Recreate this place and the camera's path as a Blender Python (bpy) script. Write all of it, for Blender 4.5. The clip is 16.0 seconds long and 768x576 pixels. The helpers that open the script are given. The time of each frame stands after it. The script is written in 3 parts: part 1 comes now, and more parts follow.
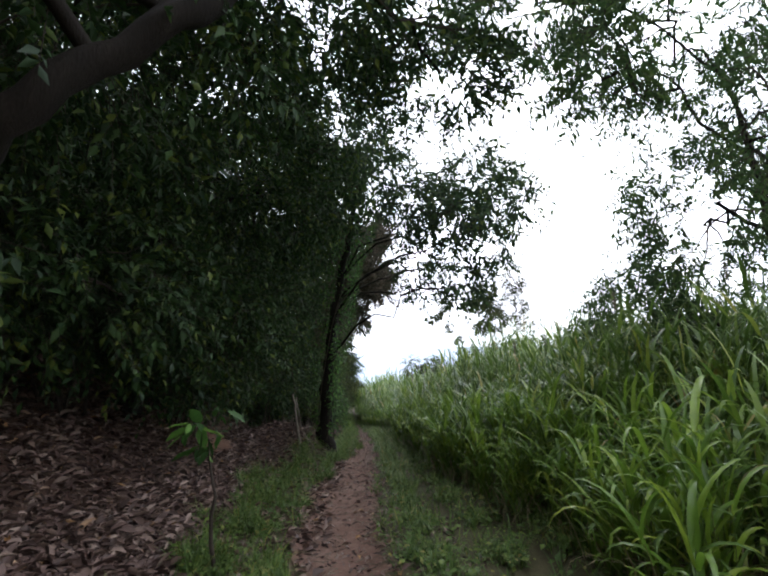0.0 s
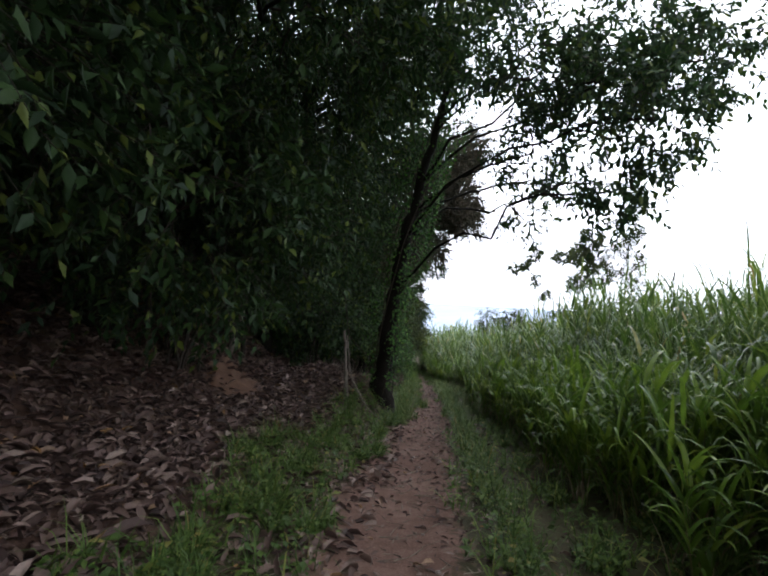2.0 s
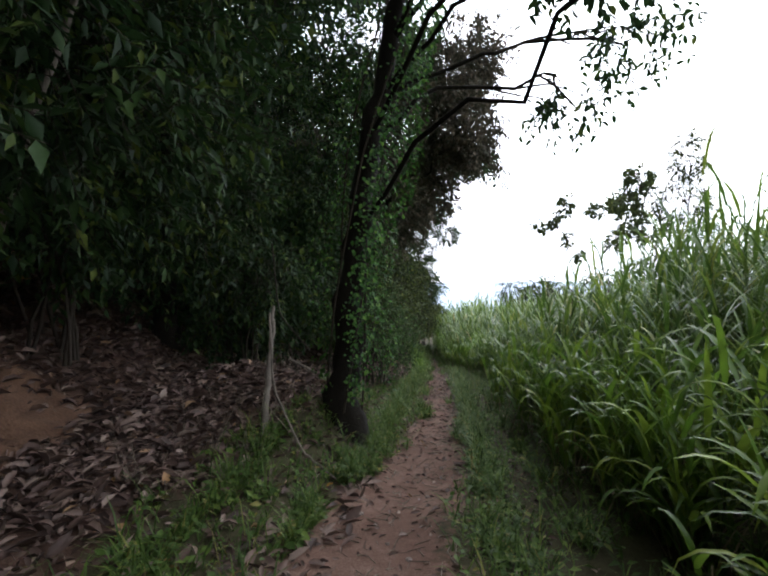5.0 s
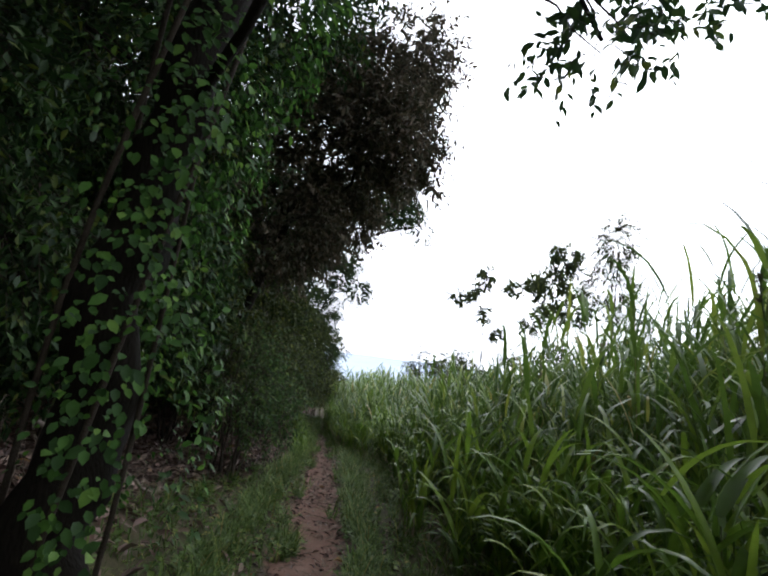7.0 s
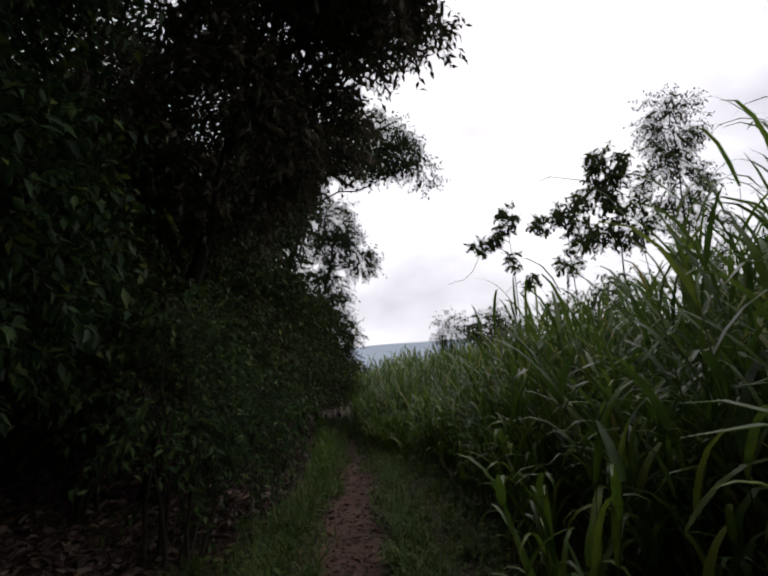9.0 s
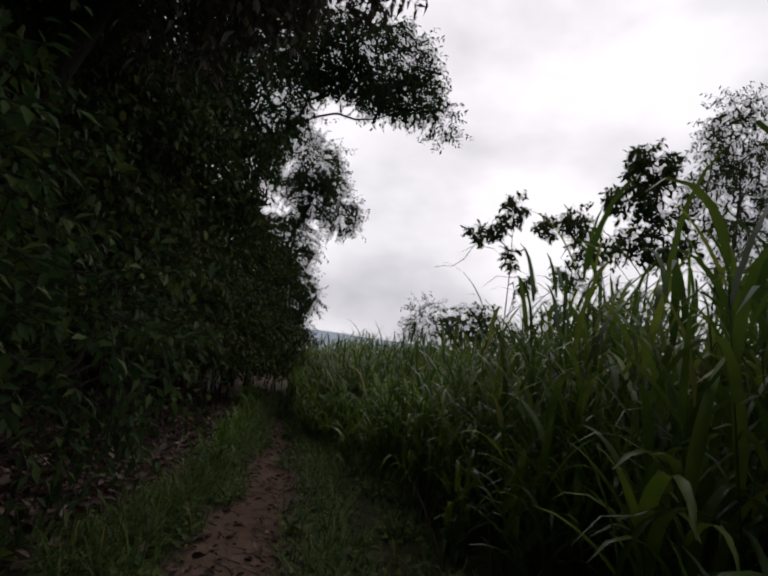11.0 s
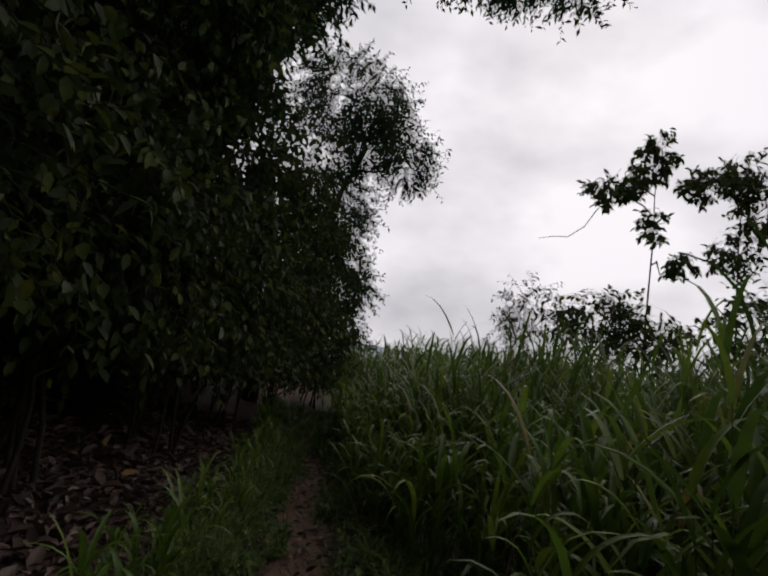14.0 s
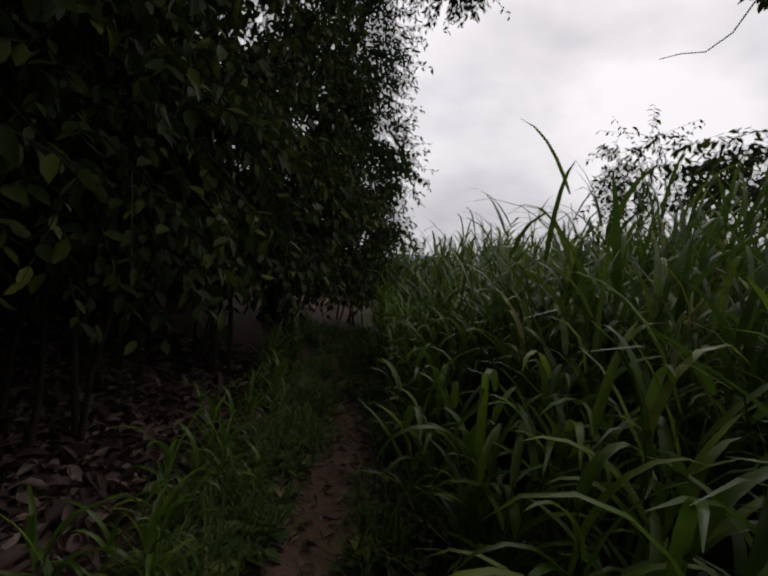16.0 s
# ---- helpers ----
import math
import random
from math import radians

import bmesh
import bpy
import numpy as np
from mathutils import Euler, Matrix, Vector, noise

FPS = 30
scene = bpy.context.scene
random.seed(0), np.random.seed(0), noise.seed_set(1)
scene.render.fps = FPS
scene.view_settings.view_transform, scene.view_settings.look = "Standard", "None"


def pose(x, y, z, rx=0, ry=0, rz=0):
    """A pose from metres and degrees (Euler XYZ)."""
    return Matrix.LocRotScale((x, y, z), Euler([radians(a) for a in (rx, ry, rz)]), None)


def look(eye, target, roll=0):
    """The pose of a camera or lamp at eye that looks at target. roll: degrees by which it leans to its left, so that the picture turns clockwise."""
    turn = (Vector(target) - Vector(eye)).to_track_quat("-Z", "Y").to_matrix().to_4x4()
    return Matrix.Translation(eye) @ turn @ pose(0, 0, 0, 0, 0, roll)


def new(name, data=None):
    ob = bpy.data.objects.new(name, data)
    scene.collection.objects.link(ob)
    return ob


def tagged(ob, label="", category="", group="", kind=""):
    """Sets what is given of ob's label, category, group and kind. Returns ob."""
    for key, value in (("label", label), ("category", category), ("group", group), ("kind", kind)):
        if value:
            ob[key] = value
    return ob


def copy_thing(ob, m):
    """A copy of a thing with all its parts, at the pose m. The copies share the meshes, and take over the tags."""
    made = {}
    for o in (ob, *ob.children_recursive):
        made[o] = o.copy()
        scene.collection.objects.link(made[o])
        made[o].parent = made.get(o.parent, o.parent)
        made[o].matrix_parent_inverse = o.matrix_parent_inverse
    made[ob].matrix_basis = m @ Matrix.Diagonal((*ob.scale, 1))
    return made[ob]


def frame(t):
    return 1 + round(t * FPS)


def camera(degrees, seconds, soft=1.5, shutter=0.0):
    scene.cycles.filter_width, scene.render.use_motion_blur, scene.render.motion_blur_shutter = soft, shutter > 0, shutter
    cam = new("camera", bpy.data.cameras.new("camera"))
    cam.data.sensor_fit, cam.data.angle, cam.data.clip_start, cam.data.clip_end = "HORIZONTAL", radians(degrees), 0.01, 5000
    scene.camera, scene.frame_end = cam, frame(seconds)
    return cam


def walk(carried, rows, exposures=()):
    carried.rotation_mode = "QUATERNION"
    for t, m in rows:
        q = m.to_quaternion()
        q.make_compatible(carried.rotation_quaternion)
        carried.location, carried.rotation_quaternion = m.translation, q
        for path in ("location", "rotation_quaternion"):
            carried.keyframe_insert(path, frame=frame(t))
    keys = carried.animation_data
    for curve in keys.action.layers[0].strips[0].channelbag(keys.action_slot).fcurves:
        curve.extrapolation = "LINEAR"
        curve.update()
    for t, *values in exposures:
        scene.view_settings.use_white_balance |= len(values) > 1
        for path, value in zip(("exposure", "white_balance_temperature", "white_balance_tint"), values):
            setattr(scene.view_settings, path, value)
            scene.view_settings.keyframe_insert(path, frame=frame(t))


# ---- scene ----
cam = camera(79.5, 16.0, soft=2.2)
PATH = [
    (0, -0.419, -0.002, 1.4, 98, 3, -3.0),
    (0.5, -0.481, 0.868, 1.219, 93.577, -0.717, 0.41),
    (1, -0.552, 1.801, 1.165, 95.034, -1.694, 1.58),
    (1.5, -0.534, 2.628, 1.072, 93.79, -2.29, 2.906),
    (2, -0.587, 3.364, 1.055, 91.779, -3.047, 5.316),
    (2.5, -0.528, 4.055, 0.981, 90.091, -4.616, 4.983),
    (3, -0.384, 4.72, 0.964, 89.373, -4.628, 4.377),
    (3.5, -0.356, 5.451, 0.89, 89.202, -4.758, 5.264),
    (4, -0.293, 6.116, 0.812, 88.935, -4.918, 6.35),
    (6.5, -0.174, 9.866, 0.437, 94.697, 7.991, 8.926),
    (7, -0.231, 10.708, 0.321, 98.762, -6.836, -4.583),
    (7.5, -0.214, 11.487, 0.256, 95.629, -3.928, -4.033),
    (8, -0.116, 12.395, 0.168, 96.227, 3.909, -0.332),
    (8.5, -0.127, 13.184, 0.135, 91.782, 16, -1.643),
    (9, -0.098, 14.01, -0.019, 97.248, 4.395, -2.04),
    (11.5, -0.169, 17.431, -0.6, 96.506, -10.757, -5.89),
    (12, -0.246, 18.255, -0.655, 97.332, -10.59, -0.14),
    (12.5, -0.304, 18.993, -0.639, 95.115, -4.682, 1.499),
    (13, -0.254, 19.704, -0.75, 96.753, -3.796, -0.973),
    (13.5, -0.275, 20.493, -0.87, 95.82, -6.217, -3.117),
    (14, -0.299, 21.149, -0.929, 97.621, -9.506, -2.101),
    (14.5, -0.277, 21.811, -0.95, 101.402, -8.392, -0.448),
    (15, -0.381, 22.5, -1.016, 96.836, -6.39, -0.167),
    (15.5, -0.34, 23.166, -1.141, 93.404, -6.192, -0.463),
    (16, -0.354, 23.867, -1.173, 85.884, -5.179, 3.076),
]
walk(cam, [(t, pose(*row)) for t, *row in PATH],
     exposures=[(0, -0.3, 5950, 14), (2.2, -0.5, 5900, 14), (3.3, 0.0, 5900, 13), (5.5, -0.25, 5950, 12.5), (6.7, -0.4, 5950, 12.5), (8.0, -1.75, 6300, 15), (8.6, -2.0, 6350, 15.5), (11.3, -2.5, 6450, 16), (16, -2.6, 6500, 16)])

# ---- light: an overcast sky and a wide, weak sun ----
world = bpy.data.worlds.new("overcast_sky")
scene.world = world
world.use_nodes = True
wn, wl = world.node_tree.nodes, world.node_tree.links
wn.clear()
w_out = wn.new("ShaderNodeOutputWorld")
w_bg = wn.new("ShaderNodeBackground")
w_sky = wn.new("ShaderNodeTexSky")
w_sky.sky_type, w_sky.sun_disc = "NISHITA", False
w_sky.sun_elevation, w_sky.sun_rotation = radians(36), radians(20)
w_sky.dust_density = 4.0
w_co = wn.new("ShaderNodeTexCoord")
w_map = wn.new("ShaderNodeMapping")
w_map.inputs["Scale"].default_value = (1.0, 1.0, 1.7)
w_noise = wn.new("ShaderNodeTexNoise")
w_noise.inputs["Scale"].default_value = 1.9
w_noise.inputs["Detail"].default_value = 5.0
w_noise.inputs["Roughness"].default_value = 0.5
w_ramp = wn.new("ShaderNodeValToRGB")
w_ramp.color_ramp.elements[0].position, w_ramp.color_ramp.elements[0].color = 0.33, (20.0, 20.5, 22.0, 1)
w_ramp.color_ramp.elements[1].position, w_ramp.color_ramp.elements[1].color = 0.60, (42.0, 42.0, 42.4, 1)
w_mix = wn.new("ShaderNodeMixRGB")
w_mix.inputs["Fac"].default_value = 0.94
wl.new(w_co.outputs["Generated"], w_map.inputs["Vector"])
wl.new(w_map.outputs["Vector"], w_noise.inputs["Vector"])
wl.new(w_noise.outputs["Fac"], w_ramp.inputs["Fac"])
wl.new(w_sky.outputs["Color"], w_mix.inputs["Color1"])
wl.new(w_ramp.outputs["Color"], w_mix.inputs["Color2"])
# the cloud is brighter around the veiled sun and dimmer away from it
w_dot = wn.new("ShaderNodeVectorMath")
w_dot.operation = "DOT_PRODUCT"
w_dot.inputs[1].default_value = (0.30, 0.82, 0.49)
wl.new(w_co.outputs["Generated"], w_dot.inputs[0])
w_glow = wn.new("ShaderNodeMapRange")
w_glow.inputs["From Min"].default_value, w_glow.inputs["From Max"].default_value = -1.0, 1.0
w_glow.inputs["To Min"].default_value, w_glow.inputs["To Max"].default_value = 0.35, 1.4
wl.new(w_dot.outputs["Value"], w_glow.inputs["Value"])
w_lit = wn.new("ShaderNodeVectorMath")
w_lit.operation = "SCALE"
wl.new(w_mix.outputs["Color"], w_lit.inputs[0])
wl.new(w_glow.outputs["Result"], w_lit.inputs["Scale"])
wl.new(w_lit.outputs["Vector"], w_bg.inputs["Color"])
w_bg.inputs["Strength"].default_value = 0.1
wl.new(w_bg.outputs["Background"], w_out.inputs["Surface"])

sun = new("sun", bpy.data.lights.new("sun", "SUN"))
sun.data.energy, sun.data.angle, sun.data.color = 0.5, radians(25), (1.0, 0.96, 0.9)
sun.matrix_world = look((9, 24, 19), (0, 0, 0))


# ---- materials ----
def shader(name, rough=0.7, spec=0.3):
    mat = bpy.data.materials.new(name)
    mat.use_nodes = True
    nodes, links = mat.node_tree.nodes, mat.node_tree.links
    bsdf = nodes["Principled BSDF"]
    bsdf.inputs["Roughness"].default_value = rough
    bsdf.inputs["Specular IOR Level"].default_value = spec
    return mat, nodes, links, bsdf


def ramp(nodes, stops):
    r = nodes.new("ShaderNodeValToRGB")
    e = r.color_ramp.elements
    while len(e) < len(stops):
        e.new(0.5)
    for k, (p, c) in zip(e, stops):
        k.position, k.color = p, (*c, 1)
    return r


def leaf_material(name, stops, through_light=0.3, rough=0.55, spec=0.25, grain=30.0):
    """Leaves: one tint per leaf, mottled, letting some light through."""
    mat, nodes, links, bsdf = shader(name, rough, spec)
    geo = nodes.new("ShaderNodeNewGeometry")
    col = ramp(nodes, stops)
    links.new(geo.outputs["Random Per Island"], col.inputs["Fac"])
    tex = nodes.new("ShaderNodeTexNoise")
    tex.inputs["Scale"].default_value = grain
    tex.inputs["Detail"].default_value = 4
    co = nodes.new("ShaderNodeTexCoord")
    links.new(co.outputs["Object"], tex.inputs["Vector"])
    hsv = nodes.new("ShaderNodeHueSaturation")
    val = nodes.new("ShaderNodeMapRange")
    val.inputs["To Min"].default_value, val.inputs["To Max"].default_value = 0.6, 1.4
    links.new(tex.outputs["Fac"], val.inputs["Value"])
    links.new(val.outputs["Result"], hsv.inputs["Value"])
    links.new(col.outputs["Color"], hsv.inputs["Color"])
    links.new(hsv.outputs["Color"], bsdf.inputs["Base Color"])
    tr = nodes.new("ShaderNodeBsdfTranslucent")
    links.new(hsv.outputs["Color"], tr.inputs["Color"])
    mix = nodes.new("ShaderNodeMixShader")
    mix.inputs["Fac"].default_value = through_light
    links.new(bsdf.outputs["BSDF"], mix.inputs[1])
    links.new(tr.outputs["BSDF"], mix.inputs[2])
    links.new(mix.outputs["Shader"], nodes["Material Output"].inputs["Surface"])
    return mat


def rough_material(name, stops, scale, rough=0.9, bump=0.5, fine=9.0, stretch=(1, 1, 1), spec=0.15):
    """Bark, wood, stone: two scales of mottling and relief."""
    mat, nodes, links, bsdf = shader(name, rough, spec)
    co = nodes.new("ShaderNodeTexCoord")
    mp = nodes.new("ShaderNodeMapping")
    mp.inputs["Scale"].default_value = stretch
    links.new(co.outputs["Object"], mp.inputs["Vector"])
    big, small = nodes.new("ShaderNodeTexNoise"), nodes.new("ShaderNodeTexNoise")
    big.inputs["Scale"].default_value, small.inputs["Scale"].default_value = scale, scale * fine
    big.inputs["Detail"].default_value = small.inputs["Detail"].default_value = 6
    mix = nodes.new("ShaderNodeMixRGB")
    mix.inputs["Fac"].default_value = 0.45
    for tex, slot in ((big, "Color1"), (small, "Color2")):
        links.new(mp.outputs["Vector"], tex.inputs["Vector"])
        links.new(tex.outputs["Fac"], mix.inputs[slot])
    col = ramp(nodes, stops)
    links.new(mix.outputs["Color"], col.inputs["Fac"])
    links.new(col.outputs["Color"], bsdf.inputs["Base Color"])
    bp = nodes.new("ShaderNodeBump")
    bp.inputs["Strength"].default_value, bp.inputs["Distance"].default_value = bump, 0.03
    links.new(mix.outputs["Color"], bp.inputs["Height"])
    links.new(bp.outputs["Normal"], bsdf.inputs["Normal"])
    return mat


M_DARK = leaf_material("dark_green_leaf", [(0, (0.015, 0.034, 0.013)), (0.5, (0.028, 0.059, 0.017)), (0.85, (0.047, 0.091, 0.022)), (0.97, (0.112, 0.147, 0.025))])
M_SHRUB = leaf_material("shrub_leaf", [(0, (0.024, 0.038, 0.010)), (0.6, (0.045, 0.067, 0.015)), (0.88, (0.083, 0.108, 0.020)), (1, (0.143, 0.160, 0.027))])
M_VINE = leaf_material("vine_leaf", [(0, (0.024, 0.061, 0.015)), (0.55, (0.050, 0.121, 0.024)), (0.85, (0.088, 0.198, 0.033)), (1, (0.165, 0.297, 0.050))], 0.4)
M_LIGHT = leaf_material("light_green_leaf", [(0, (0.035, 0.075, 0.025)), (0.6, (0.065, 0.12, 0.035)), (1, (0.13, 0.19, 0.05))], 0.4)
M_BROWN = leaf_material("brownish_leaf", [(0, (0.046, 0.052, 0.029)), (0.5, (0.081, 0.072, 0.044)), (1, (0.130, 0.098, 0.065))], 0.25)
M_GRASS = leaf_material("tall_grass_blade", [(0, (0.050, 0.098, 0.017)), (0.5, (0.094, 0.167, 0.025)), (0.88, (0.165, 0.245, 0.036)), (0.97, (0.283, 0.333, 0.053)), (1, (0.330, 0.245, 0.084))], 0.42, 0.34, 0.5, 14)
M_TUFT = leaf_material("tussock_blade", [(0, (0.063, 0.123, 0.015)), (0.5, (0.118, 0.213, 0.023)), (0.85, (0.198, 0.295, 0.033)), (0.97, (0.288, 0.361, 0.049)), (1, (0.271, 0.213, 0.074))], 0.45, 0.34, 0.5, 14)
M_DRYBLADE = leaf_material("dry_grass_blade", [(0, (0.10, 0.075, 0.04)), (0.6, (0.19, 0.15, 0.085)), (1, (0.30, 0.25, 0.15))], 0.2, 0.6, 0.2, 20)
M_STEM = leaf_material("grass_stem", [(0, (0.07, 0.12, 0.03)), (0.7, (0.12, 0.17, 0.05)), (1, (0.2, 0.17, 0.08))], 0.1)
M_VERGE = leaf_material("verge_herb", [(0, (0.048, 0.088, 0.02)), (0.6, (0.088, 0.148, 0.03)), (0.9, (0.15, 0.215, 0.042)), (1, (0.27, 0.23, 0.07))], 0.3)
M_LITTER = leaf_material("dry_leaf", [(0, (0.044, 0.028, 0.022)), (0.45, (0.111, 0.070, 0.056)), (0.8, (0.200, 0.137, 0.107)), (0.97, (0.296, 0.222, 0.178)), (1, (0.311, 0.163, 0.044))], 0.08, 0.6, 0.3, 40)
M_STRAW = leaf_material("dry_stalk", [(0, (0.09, 0.07, 0.05)), (0.6, (0.17, 0.14, 0.1)), (1, (0.27, 0.23, 0.17))], 0.05)
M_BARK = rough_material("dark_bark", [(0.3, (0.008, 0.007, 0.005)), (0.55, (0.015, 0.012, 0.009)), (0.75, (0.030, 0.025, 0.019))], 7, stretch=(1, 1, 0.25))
M_TWIG = rough_material("twig_bark", [(0.3, (0.025, 0.02, 0.016)), (0.7, (0.075, 0.06, 0.045))], 12)
M_PALE = rough_material("pale_dead_wood", [(0.3, (0.10, 0.085, 0.07)), (0.7, (0.26, 0.22, 0.18))], 9, stretch=(1, 1, 0.3))
M_STONE = rough_material("pebble_stone", [(0.3, (0.16, 0.12, 0.10)), (0.7, (0.36, 0.31, 0.27))], 20)
M_CLAY = rough_material("bare_clay", [(0.3, (0.06, 0.034, 0.022)), (0.7, (0.17, 0.095, 0.058))], 5, bump=0.8)
# woods tone paled to blue-grey: distance haze held in the base colour
M_HAZY_HILL = rough_material("far_hill_painted_haze", [(0.3, (0.33, 0.40, 0.47)), (0.7, (0.42, 0.48, 0.54))], 0.01, bump=0)


# ---- the lie of the land ----
def smooth(a, b, v):
    s = np.clip((v - a) / (b - a), 0, 1)
    return s * s * (3 - 2 * s)


def path_x(y):
    return np.interp(y, [0, 5, 7.5, 10.8, 12, 14, 16, 19, 21, 24, 26, 28, 29, 30, 32, 35], [-.72, -.74, -.81, -.66, -.52, -.35, -.34, -.42, -.43, -.53, -.62, -.8, -.94, -1.22, -1.9, -2.6]) + 0.02 * np.sin(y * 1.7)


def rough_noise(x, y):
    return (np.sin(x * 3.1 + 1.7 * np.sin(y * 1.3)) * np.sin(y * 2.7 + x) * 0.5 + np.sin(x * 7.3 - y * 5.1) * 0.25 + np.sin(x * 1.1 + y * 0.7) * 0.5)


def land(x, y):
    """Height of the ground."""
    x, y = np.asarray(x, float), np.asarray(y, float)
    z = np.interp(y, [-300, 0, 22, 25, 28, 31, 34, 46, 60, 90, 160, 3000], [30.3, 0, -2.22, -2.5, -2.7, -2.78, -2.78, -2.8, -5, -13, -24, -26])
    near = 1 - smooth(45, 70, y)
    u = -1.5 - x                                     # into the wooded bank
    low = 1 - 0.35 * smooth(17, 22, y)
    bank = 0.28 * np.clip(u, 0, 2.0) * low + 0.95 * low * np.clip(u - 2.0, 0, 2.2) + 0.25 * np.clip(u - 4.2, 0, 12)
    z = z + bank * near + (0.16 - 0.09 * smooth(17, 24, y)) * np.clip(x - 1.1, 0, 4.5) * near * (0.4 + 0.6 * smooth(-2, 3, y))
    z = z + 0.6 * smooth(-1.05, -1.9, x) * np.exp(-((y - 13.2) / 1.7) ** 2) * (1 - smooth(-2.6, -4.0, x))   # hump at the foot of the vine-clad tree
    d = np.abs(x - path_x(y))
    z = z - 0.05 * (1 - smooth(0.2, 0.5, d)) * near
    return z + 0.022 * rough_noise(x, y) * near * (0.5 + smooth(0.3, 1.0, d))


def mesh_np(name, verts, faces, smooth_shade=False):
    """A mesh from arrays of corners and of equal-sided faces."""
    verts, faces = np.asarray(verts, np.float32), np.asarray(faces, np.int32)
    me = bpy.data.meshes.new(name)
    me.vertices.add(len(verts))
    me.vertices.foreach_set("co", verts.ravel())
    n, k = faces.shape
    me.loops.add(n * k)
    me.loops.foreach_set("vertex_index", faces.ravel())
    me.polygons.add(n)
    me.polygons.foreach_set("loop_start", np.arange(n, dtype=np.int32) * k)
    if smooth_shade:
        me.polygons.foreach_set("use_smooth", np.ones(n, bool))
    me.update(calc_edges=True)
    return me


def put(name, me, material, parent=None, label="", category="", group="", kind=""):
    if not me.materials:
        me.materials.append(material)
    ob = new(name, me)
    ob.parent = parent
    return tagged(ob, label, category, group, kind)


def empty(name, place, label, category, group=""):
    ob = new(name)
    ob.empty_display_size = 0.2
    ob.location = place
    return tagged(ob, label, category, group)


def stack(parts):
    """Joins (corners, faces) pairs into one."""
    vs, fs, k = [], [], 0
    for v, f in parts:
        vs.append(v)
        fs.append(f + k)
        k += len(v)
    return np.concatenate(vs), np.concatenate(fs)


def unit(v):
    return v / np.maximum(np.linalg.norm(v, axis=-1, keepdims=True), 1e-9)


def tube(points, radii, sides=8, rng=None, lump=0.0):
    """A tapered round limb along points."""
    p, r = np.asarray(points, float), np.asarray(radii, float)
    t = unit(np.gradient(p, axis=0))
    a = unit(np.cross(t, np.array([0.31, 0.95, 0.05])))
    b = np.cross(t, a)
    ang = np.linspace(0, 2 * np.pi, sides, endpoint=False)
    ring = a[:, None] * np.cos(ang)[None, :, None] + b[:, None] * np.sin(ang)[None, :, None]
    rad = np.repeat(r[:, None], sides, 1)
    if rng is not None and lump:
        rad = rad * (1 + lump * rng.standard_normal(rad.shape))
    v = (p[:, None] + ring * rad[..., None]).reshape(-1, 3)
    i, j = np.meshgrid(np.arange(len(p) - 1), np.arange(sides), indexing="ij")
    k = (j + 1) % sides
    f = np.stack([i * sides + j, i * sides + k, (i + 1) * sides + k, (i + 1) * sides + j], -1).reshape(-1, 4)
    return v, f


def bend(a, b, n=8, sag=0.0, wob=0.0, rng=None):
    """A curved line from a to b."""
    a, b = np.asarray(a, float), np.asarray(b, float)
    s = np.linspace(0, 1, n)[:, None]
    p = a + (b - a) * s
    p[:, 2] += (sag * 4 * s * (1 - s))[:, 0]
    if rng is not None and wob:
        q = rng.standard_normal((n, 3)) * wob
        q[0] = q[-1] = 0
        p += (q + np.roll(q, 1, 0)) / 2 * np.sin(np.pi * s)
    return p


FULL = (np.array([(0, 0, 0), (.28, .36, .05), (.28, -.36, .05), (.66, .34, .02), (.66, -.34, .02), (1, 0, -.12), (.28, 0, -.03), (.66, 0, -.06)]),
        np.array([(0, 1, 6), (0, 6, 2), (1, 3, 7), (1, 7, 6), (6, 7, 4), (6, 4, 2), (3, 5, 7), (7, 5, 4)]))
PLAIN = (np.array([(0, 0, 0), (.42, .5, .08), (.42, -.5, .08), (1, 0, -.08)]), np.array([(0, 1, 3), (0, 3, 2)]))


def leaves(at, way, up, length, width, form=PLAIN, curl=1.0):
    """Leaves at the given places: way is the midrib's direction, up the upper face."""
    way = unit(way)
    side = unit(np.cross(up, way))
    nrm = np.cross(way, side)
    c, f = form
    v = (at[:, None] + way[:, None] * (c[None, :, :1] * length[:, None, None]) + side[:, None] * (c[None, :, 1:2] * width[:, None, None])
         + nrm[:, None] * (c[None, :, 2:] * (length * curl)[:, None, None]))
    k = len(c)
    return v.reshape(-1, 3), (f[None] + (np.arange(len(at)) * k)[:, None, None]).reshape(-1, 3)


def sticks(a, b, r):
    """Thin three-sided twigs from a to b."""
    t = unit(b - a)
    s = unit(np.cross(t, np.array([0.3, 0.2, 0.93])))
    q = np.cross(t, s)
    vs = []
    for end, k in ((a, 1.0), (b, 0.4)):
        for ang in (0, 2.1, 4.2):
            vs.append(end + (s * math.cos(ang) + q * math.sin(ang)) * (r * k)[:, None])
    v = np.stack(vs, 1).reshape(-1, 3)
    f = np.array([(0, 1, 4, 3), (1, 2, 5, 4), (2, 0, 3, 5)])
    return v, (f[None] + (np.arange(len(a)) * 6)[:, None, None]).reshape(-1, 4)


